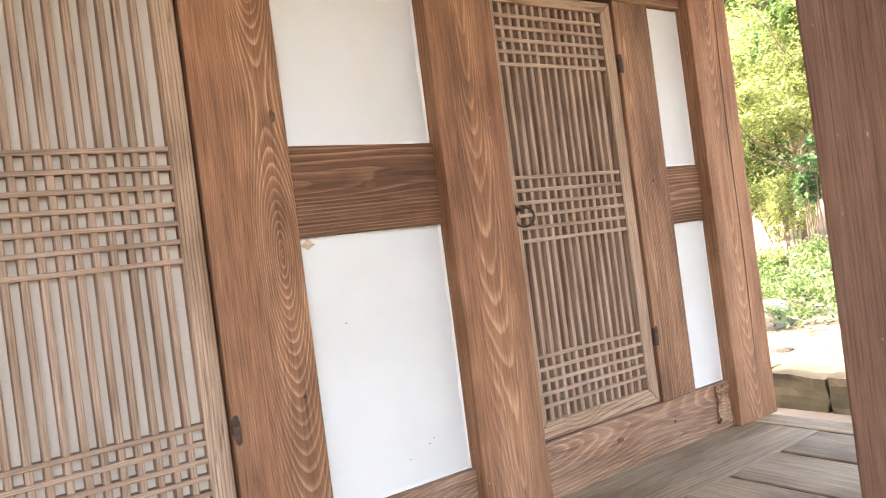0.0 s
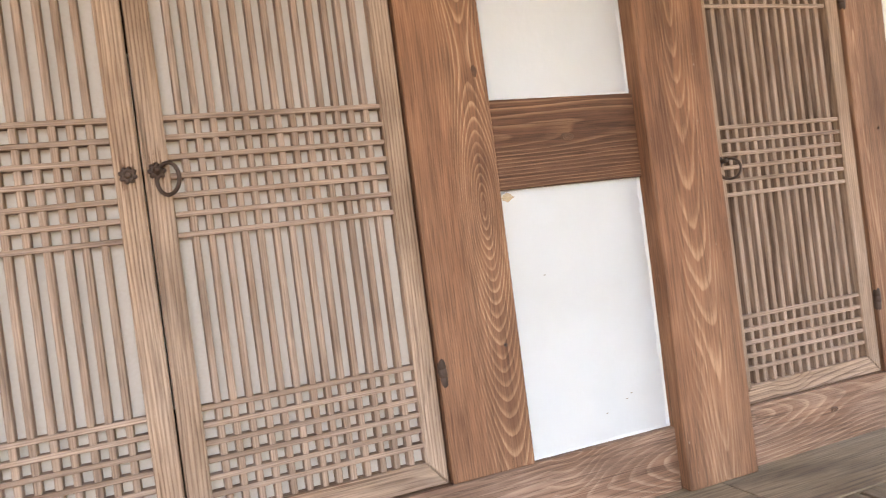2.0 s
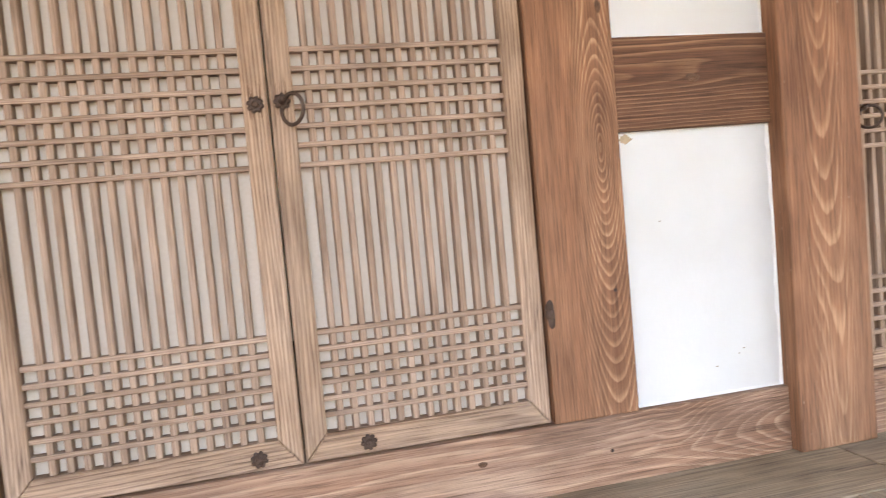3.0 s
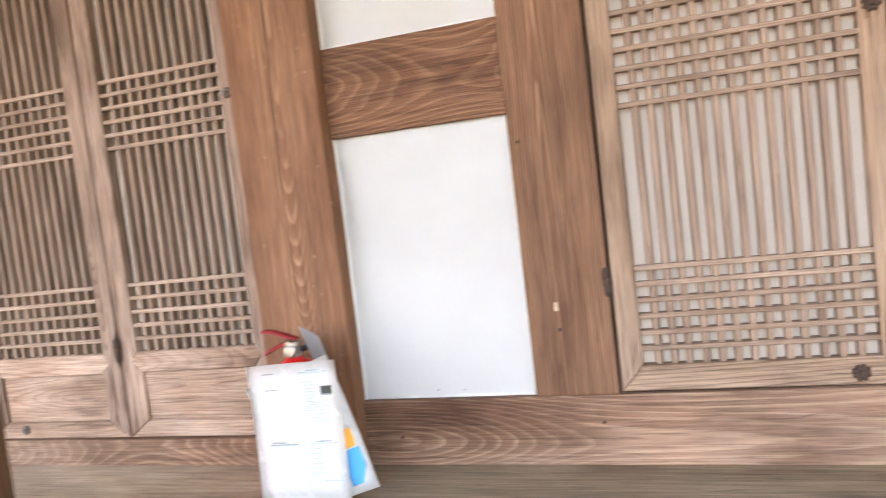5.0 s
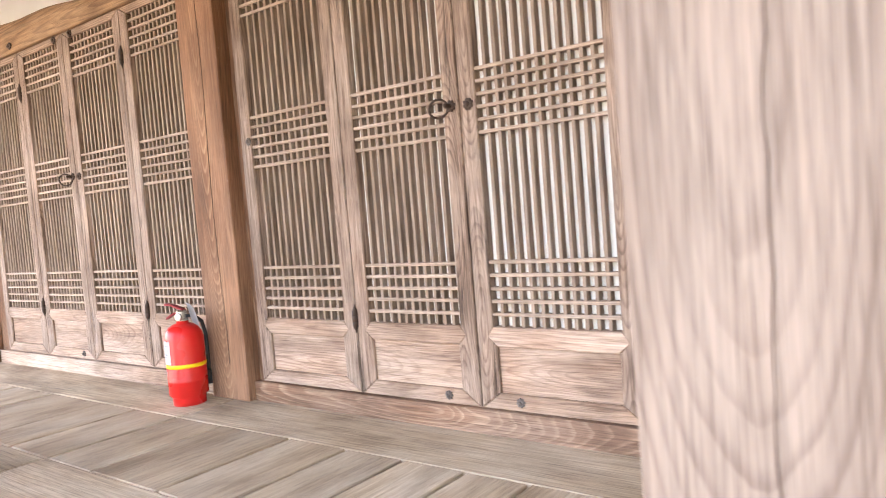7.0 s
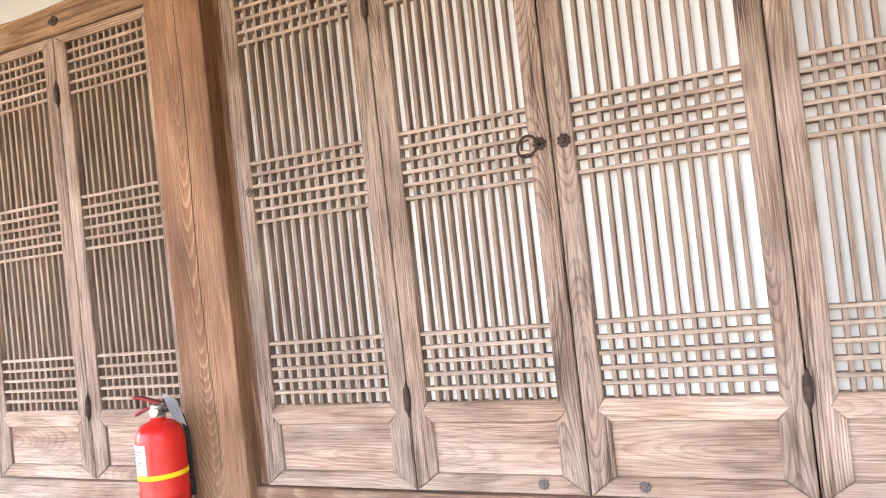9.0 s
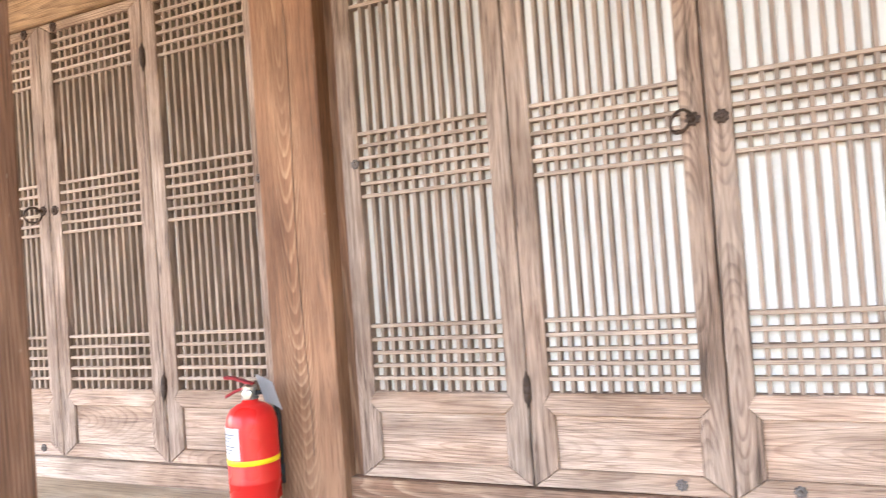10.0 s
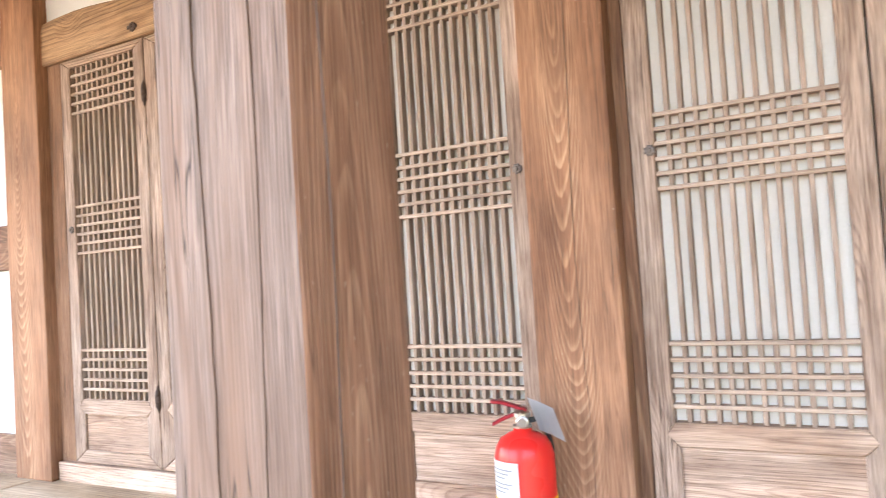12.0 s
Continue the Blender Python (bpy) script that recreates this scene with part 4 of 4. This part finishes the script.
# ---- fire extinguishers ----
def extinguisher(x, y, turn, tall):
    ob = thing("fire_extinguisher", (x, y, FLOOR), "red fire extinguisher with a yellow band, standing by a column", "extinguisher", "fire extinguishers")
    ob.rotation_euler = (0, 0, radians(turn))
    ob.scale = (1, 1, 0.955 if tall else 0.93)
    part("body", lathe([(0.052, 0.0), (0.062, 0.002), (0.0635, 0.03), (0.064, 0.036), (0.0745, 0.045), (0.0745, 0.10), (0.0757, 0.103), (0.0745, 0.106), (0.0745, 0.275),
                        (0.068, 0.300), (0.058, 0.318), (0.040, 0.330), (0.024, 0.336), (0.022, 0.345), (0.001, 0.346)], 40), red_paint, ob, smooth=True)
    part("band", lathe([(0.0748, 0.158), (0.0759, 0.159), (0.0759, 0.173), (0.0748, 0.174)], 40), yellow_tape, ob, "yellow reflective band", smooth=True)
    part("collar", lathe([(0.020, 0.344), (0.024, 0.346), (0.024, 0.352), (0.016, 0.354), (0.016, 0.372), (0.021, 0.374), (0.021, 0.384), (0.012, 0.392), (0.001, 0.393)], 18), chrome, ob, "chrome valve")
    upper = [(0.014, 0, 0.384), (-0.02, 0, 0.397), (-0.050, 0, 0.407), (-0.076, 0, 0.409)]
    lower = [(0.012, 0, 0.372), (-0.022, 0, 0.374), (-0.050, 0, 0.363), (-0.074, 0, 0.350)]
    for name, line in (("lever", upper), ("carry_handle", lower)):
        bm = bmesh.new()
        rows = []
        for px, py, pz in line:
            rows.append([bm.verts.new((px, sy, pz + dz)) for sy, dz in ((-0.011, 0.0), (-0.011, 0.009), (0.011, 0.009), (0.011, 0.0))])
        for a, b in zip(rows, rows[1:]):
            for k in range(4):
                bm.faces.new((a[k], b[k], b[(k + 1) % 4], a[(k + 1) % 4]))
        bm.faces.new(rows[0])
        bm.faces.new(rows[-1][::-1])
        bmesh.ops.bevel(bm, geom=bm.edges[:], offset=0.0015, segments=1, affect="EDGES")
        part(name, bm, dark_red, ob)
    part("pin", tube([(0.0, -0.022, 0.386), (0.0, 0.022, 0.386)], 0.003), chrome, ob)
    part("gauge", lathe([(0.014, 0.0), (0.016, 0.002), (0.016, 0.010), (0.012, 0.012), (0.001, 0.012)], 18), chrome, ob, place=(0.004, -0.017, 0.362), turn=(90, 0, 0))
    hose = [(0.016, 0.006, 0.362), (0.034, 0.026, 0.362), (0.054, 0.046, 0.335), (0.060, 0.056, 0.28), (0.060, 0.057, 0.20), (0.059, 0.056, 0.12)]
    part("hose", tube(hose, 0.0075, 10), black_rubber, ob, "black rubber hose", smooth=True)
    part("nozzle", tube([(0.059, 0.056, 0.13), (0.059, 0.056, 0.07)], 0.0100, 12), black_rubber, ob, smooth=True)
    # curved label on the body
    bm = bmesh.new()
    cols = []
    for i in range(9):
        a = radians(186 + 80 * i / 8)
        cols.append([bm.verts.new((0.0756 * math.cos(a), 0.0756 * math.sin(a), z)) for z in (0.176, 0.272)])
    for a, b in zip(cols, cols[1:]):
        bm.faces.new((a[0], b[0], b[1], a[1]))
    bmesh.ops.solidify(bm, geom=bm.faces[:], thickness=0.0005)
    label = part("label", bm, sticker_white, ob, "white instruction label")
    for i, z in enumerate((0.25, 0.24, 0.23, 0.215, 0.205, 0.195)):
        bm = bmesh.new()
        cols = []
        for k in range(6):
            a = radians(200 + (54 - 8 * (i % 3)) * k / 5)
            cols.append([bm.verts.new((0.0763 * math.cos(a), 0.0763 * math.sin(a), h)) for h in (z, z + 0.0035)])
        for a, b in zip(cols, cols[1:]):
            bm.faces.new((a[0], b[0], b[1], a[1]))
        bmesh.ops.solidify(bm, geom=bm.faces[:], thickness=0.0003)
        part("text_bar", bm, ink_grey, label)
    # grey plastic sleeve that hangs from the neck
    bm = bmesh.new()
    rows = []
    for j in range(7):
        s = j / 6
        rows.append([bm.verts.new((0.014 + 0.066 * k / 4 + 0.026 * s, 0.012 - 0.03 * k / 4 + 0.006 * math.sin(k / 4 * 3.0), 0.420 - 0.085 * s - 0.006 * k)) for k in range(5)])
    for a, b in zip(rows, rows[1:]):
        for k in range(4):
            bm.faces.new((a[k], a[k + 1], b[k + 1], b[k]))
    bmesh.ops.solidify(bm, geom=bm.faces[:], thickness=0.001)
    part("tag_sleeve", bm, cellophane, ob, "grey plastic tag sleeve")
    return ob


extinguisher(-3.885, 1.492, 14, True)
extinguisher(-1.422, 1.498, 0, False)


# ---- sheets hung on the extinguisher by the white panel ----
def hung_sheet(name, place, tilt, yaw, width, height, label, marks):
    ob = thing(name, place, label, "notice", "hung notices")
    ob.rotation_euler = (radians(-3), radians(tilt), radians(yaw))
    bm = bmesh.new()
    rows = [[bm.verts.new((width * (i / 8 - 0.5), 0.006 * math.sin(i / 8 * 3.1) + 0.004 * math.sin(j / 10 * 4.0), -height * j / 10)) for i in range(9)] for j in range(11)]
    for a, b in zip(rows, rows[1:]):
        for i in range(8):
            bm.faces.new((a[i], a[i + 1], b[i + 1], b[i]))
    bmesh.ops.solidify(bm, geom=bm.faces[:], thickness=0.0008)
    part("sheet", bm, sheet_white, ob, smooth=True)
    for mark, material, x, z, w, h in marks:
        depth = 0.006 * math.sin((x / width + 0.5) * 3.1) + 0.004 * math.sin(-z / height * 4.0)
        part(mark, block(w, 0.0006, h, 0), material, ob, place=(x, depth - 0.0018, z))
    return ob


front_marks = [("text_bar", ink_grey, -0.062, -0.022, 0.030, 0.003), ("text_bar", ink_grey, 0.052, -0.020, 0.034, 0.003), ("header_bar", ink_teal, 0.055, -0.026, 0.085, 0.002),
               ("picture", ink_black, 0.082, -0.066, 0.028, 0.018), ("picture_edge", ink_grey, 0.082, -0.077, 0.028, 0.003), ("text_bar", ink_grey, -0.058, -0.060, 0.032, 0.0015),
               ("text_bar", ink_grey, -0.056, -0.182, 0.040, 0.003), ("header_bar", ink_teal, -0.045, -0.188, 0.076, 0.002), ("text_bar", ink_grey, 0.06, -0.182, 0.036, 0.003),
               ("header_bar", ink_teal, 0.065, -0.186, 0.085, 0.002), ("header_bar", ink_teal, 0.080, -0.270, 0.06, 0.002)]
front_marks.append(("header_bar", ink_grey, 0.055, -0.0235, 0.085, 0.0014))
front_marks.append(("header_bar", ink_black, -0.045, -0.1865, 0.076, 0.0012))
front_marks.append(("picture_edge", ink_orange, 0.082, -0.0725, 0.028, 0.002))
front_marks.append(("picture_edge", sheet_white, 0.082, -0.0690, 0.024, 0.0016))
for i in range(9):
    front_marks.append(("text_bar", ink_teal, 0.036 + 0.004 * (i % 2), -0.046 - 0.0075 * i, 0.030 - 0.004 * (i % 3), 0.0016))
for i in range(6):
    front_marks.append(("text_bar", ink_teal, 0.058, -0.094 - 0.0085 * i, 0.075 - 0.03 * (i // 3), 0.0013))
    front_marks.append(("text_bar", ink_teal, 0.040, -0.198 - 0.011 * i, 0.024 + 0.012 * (i % 2), 0.0013))
hung_sheet("notice_sheet", (-1.384, 1.405, 0.862), -2, 0, 0.226, 0.318, "white printed notice hung on the fire extinguisher", front_marks)
back_marks = [("orange_block", ink_orange, 0.074, -0.192, 0.044, 0.042), ("blue_block", ink_blue, 0.076, -0.256, 0.052, 0.080), ("emblem", ink_grey, 0.050, -0.160, 0.012, 0.008)]
for i in range(3):
    back_marks.append(("blue_text", sheet_white, 0.076, -0.230 - 0.012 * i, 0.036 - 0.006 * i, 0.003))
hung_sheet("leaflet_sheet", (-1.406, 1.420, 0.838), -19, 0, 0.230, 0.315, "white leaflet with orange and blue blocks behind the notice", back_marks)

# ---- small paper tag on the jamb ----
tag = part("paper_tag", block(0.009, 0.001, 0.020, 0), bare_clay, place=(-0.803, DOOR - 0.012, 0.914))
tagged(tag, "tiny pale paper tag stuck on a brown jamb", "tag")


# ---- garden ----
def boulder(name, place, size, material, label, group="", seed=0.0, sharp=0.25):
    bm = bmesh.new()
    bmesh.ops.create_cube(bm, size=1.0)
    bmesh.ops.subdivide_edges(bm, edges=bm.edges[:], cuts=5, use_grid_fill=True)
    for v in bm.verts:
        round_to = v.co.normalized() * 0.62
        v.co = v.co.lerp(round_to, sharp)
        v.co += noise.noise_vector(v.co * 2.6 + Vector((seed, seed * 2, 1.0))) * 0.07
        v.co = Vector((v.co.x * size[0], v.co.y * size[1], v.co.z * size[2]))
    return tagged(part(name, bm, material, place=place), label, "stone", group)


y = 0.4
k = 0
while y < 5.0:
    length = (0.46, 0.62, 0.38, 0.54)[k % 4]
    boulder("retaining_stone", (4.53, y + length / 2, 0.085), (0.34, length * 1.02, 0.27 + 0.02 * (k % 2)), stone, "squared tan stone in the garden's low retaining wall",
            "retaining wall stones", 3.0 + k * 1.7, 0.14)
    y += length
    k += 1
boulder("garden_rock", (5.75, 3.58, 0.38), (0.30, 0.26, 0.26), white_rock, "pale rounded rock at the edge of the garden path", seed=9.0, sharp=0.6)
boulder("garden_rock", (5.05, 3.08, 0.265), (0.14, 0.12, 0.07), white_rock, "small pale rock at the edge of the garden path", seed=14.0, sharp=0.6)


def height_at(x):
    rise = min(max(x - 4.48, 0.0), 9.0)
    return 0.205 + 0.055 * rise + 0.008 * rise * rise


def leaf_cloud(centre_list, count, size, spread_z=1.0):
    """Leaves as small folded blades scattered about many centres."""
    verts, faces = [], []
    for _ in range(count):
        c, r = random.choice(centre_list)
        d = Vector((random.gauss(0, 1), random.gauss(0, 1), random.gauss(0, spread_z)))
        d = d.normalized() * r * random.random() ** 0.5
        p = Vector(c) + d
        way = Vector((random.uniform(-1, 1), random.uniform(-1, 1), random.uniform(-0.7, 0.4))).normalized()
        side = way.cross(Vector((random.uniform(-0.3, 0.3), random.uniform(-0.3, 0.3), 1))).normalized()
        s = size * random.uniform(0.6, 1.3)
        b = len(verts)
        droop = Vector((0, 0, -0.15 * s))
        verts += [p, p + way * s * 0.5 + side * s * 0.28, p + way * s + droop, p + way * s * 0.5 - side * s * 0.28]
        faces += [(b, b + 1, b + 2), (b, b + 2, b + 3)]
    return verts, faces


def foliage(name, centres, count, size, material, parent, spread_z=1.0):
    data = bpy.data.meshes.new(name)
    verts, faces = leaf_cloud(centres, count, size, spread_z)
    data.from_pydata([tuple(v) for v in verts], [], faces)
    data.materials.append(material)
    return piece(name, data, parent)


def limb(start, end, bend, n=7):
    a, b = Vector(start), Vector(end)
    off = Vector((random.uniform(-1, 1), random.uniform(-1, 1), random.uniform(-0.3, 0.3))) * bend
    return [a.lerp(b, i / (n - 1)) + off * math.sin(math.pi * i / (n - 1)) for i in range(n)]


def tree(x, y, height, spread, material, leaves, size, label, trunk_radius=0.05, low=0.35):
    z = height_at(x)
    ob = thing("garden_tree", (x, y, z), label, "tree", "garden trees")
    top = Vector((random.uniform(-0.3, 0.3), random.uniform(-0.3, 0.3), height * 0.75))
    line = limb((0, 0, -0.1), top, 0.2, 9)
    part("trunk", tube(line, trunk_radius, 8, lambda s: 1.15 - 0.8 * s), bark, ob, smooth=True)
    centres = []
    for i in range(11):
        start = line[3 + i % 5]
        a = i * 2.4
        end = Vector((math.cos(a) * spread * random.uniform(0.5, 1), math.sin(a) * spread * random.uniform(0.5, 1), height * random.uniform(low, 1.0)))
        arm = limb(start, end, 0.2)
        part("limb", tube(arm, trunk_radius * 0.4, 6, lambda s: 1.1 - 0.9 * s), bark, ob, smooth=True)
        for q in (arm[3], arm[4], arm[5], arm[6]):
            for _ in range(2):
                centres.append((q + Vector((random.uniform(-1, 1), random.uniform(-1, 1), random.uniform(-0.6, 0.6))) * spread * 0.22, spread * random.uniform(0.10, 0.26)))
    foliage("crown", centres, leaves, size, material, ob, 0.45)
    return ob


def shrub(x, y, height, width, material, leaves, size, label, stems=7, bare=3):
    z = height_at(x)
    ob = thing("garden_shrub", (x, y, z), label, "shrub", "garden shrubs")
    centres = []
    for i in range(stems):
        a = i * 2.4 + x
        tip = Vector((math.cos(a) * width * random.uniform(0.2, 0.8), math.sin(a) * width * random.uniform(0.2, 0.8), height * random.uniform(0.6, 1.0)))
        line = limb((0.12 * math.cos(a), 0.12 * math.sin(a), -0.05), tip, 0.08)
        part("stem", tube(line, 0.009, 5, lambda s: 1.2 - 0.8 * s), bark, ob)
        for q in line[bare:]:
            centres.append((q, width * random.uniform(0.15, 0.32)))
    foliage("leaves", centres, leaves, size, material, ob, 0.5)
    return ob


# low ground cover on the bank behind the path
cover = tagged(new("ground_cover"), "bright green low ground cover on the bank", "plants", kind="stuff")
spots = []
for i in range(260):
    gx, gy = random.uniform(5.5, 8.6), random.uniform(2.2, 6.4)
    spots.append(((gx, gy, height_at(gx) + 0.10 + 0.16 * random.random()), 0.16))
foliage("ground_leaves", spots, 27000, 0.045, leaf_green, cover, 0.6)
litter = tagged(part("leaf_litter", block(5.5, 7.0, 0.02, 0.0), soil, place=(11.6, 6.0, height_at(9.0) - 0.02)), "brown leaf litter under the garden trees", "ground", kind="structure")
litter.rotation_euler = (0, radians(-8.5), 0)
fallen = bpy.data.meshes.new("fallen_leaves")
verts, faces = [], []
for _ in range(260):
    p = Vector((random.uniform(4.6, 5.9), random.uniform(2.0, 4.6), 0))
    p.z = 0.228 + 0.055 * (p.x - 4.48) + 0.008 * (p.x - 4.48) ** 2 + 0.05 * noise.noise(Vector((p.x * 0.9, p.y * 0.9, 3.0))) * min(1.0, p.x - 4.48)
    a, size = random.uniform(0, 6.28), random.uniform(0.012, 0.026)
    way, side = Vector((math.cos(a), math.sin(a), 0.15)) * size, Vector((-math.sin(a), math.cos(a), 0.3)) * size * 0.5
    b = len(verts)
    verts += [tuple(q) for q in (p - way, p + side, p + way, p - side)]
    faces.append((b, b + 1, b + 2, b + 3))
fallen.from_pydata(verts, [], faces)
fallen.materials.append(leaf_brown)
tagged(new("fallen_leaves", fallen), "dry brown leaves scattered on the sandy path", "leaves", kind="stuff")
shrub(8.75, 4.62, 1.5, 0.34, leaf_deep, 650, 0.09, "dark green shrub on thin bare stems", 11, 5)
shrub(9.6, 5.45, 1.0, 0.6, leaf_lime, 2400, 0.06, "light green leafy garden shrub in sun", 8)
shrub(8.0, 4.95, 0.35, 0.4, leaf_lime, 1200, 0.05, "lime-green leafy garden shrub in sun", 6)
shrub(10.4, 6.1, 1.2, 0.7, leaf_lime, 2600, 0.07, "lime-green leafy garden shrub in sun", 9)
shrub(11.2, 5.3, 1.0, 0.7, leaf_green, 2600, 0.08, "light green leafy garden shrub in sun", 9)
tree(9.9, 5.45, 2.9, 1.2, leaf_lime, 9000, 0.062, "young maple with lime-green sunlit leaves", 0.04, 0.45)
tree(11.2, 6.4, 3.4, 1.6, leaf_lime, 11000, 0.07, "young maple with lime-green sunlit leaves", 0.05, 0.45)
tree(11.6, 5.5, 3.6, 1.5, leaf_lime, 9000, 0.07, "young maple with lime-green sunlit leaves", 0.05, 0.4)
tree(14.5, 7.8, 6.0, 2.6, leaf_green, 16000, 0.13, "green tree at the back of the garden", 0.12, 0.05)
tree(15.5, 10.0, 5.5, 2.8, leaf_green, 16000, 0.14, "green tree at the back of the garden", 0.12, 0.05)
tree(14.8, 6.0, 5.4, 2.5, leaf_green, 16000, 0.14, "green tree at the back of the garden", 0.12, 0.05)
tree(18.0, 9.5, 6.5, 3.2, leaf_deep, 16000, 0.17, "dark green tree at the back of the garden", 0.14, 0.02)


# added wooded hill: blocks low eastern light and closes the view beyond the garden
def hillside():
    bm = bmesh.new()
    rows = []
    for i in range(61):
        a = radians(-75 + 150 * i / 60)
        row = []
        for r, h in ((20, 0.6), (22, 3.0), (25, 6.0), (29, 8.5), (34, 10.5), (42, 11.5), (60, 8.0)):
            p = Vector((r * math.cos(a), r * math.sin(a), 0))
            h *= 0.85 + 0.5 * noise.noise(p * 0.16)
            row.append(bm.verts.new((p.x, p.y, h + 0.9 * noise.noise(p * 0.7))))
        rows.append(row)
    for a, b in zip(rows, rows[1:]):
        for k in range(6):
            bm.faces.new((a[k], b[k], b[k + 1], a[k + 1]))
    bmesh.ops.subdivide_edges(bm, edges=bm.edges[:], cuts=2, use_grid_fill=True)
    for v in bm.verts:
        v.co += noise.noise_vector(v.co * 0.9) * 0.7
    return bm


tagged(part("backdrop", hillside(), woodland), "added dark green hill beyond the garden that blocks low light", "hill", kind="structure")
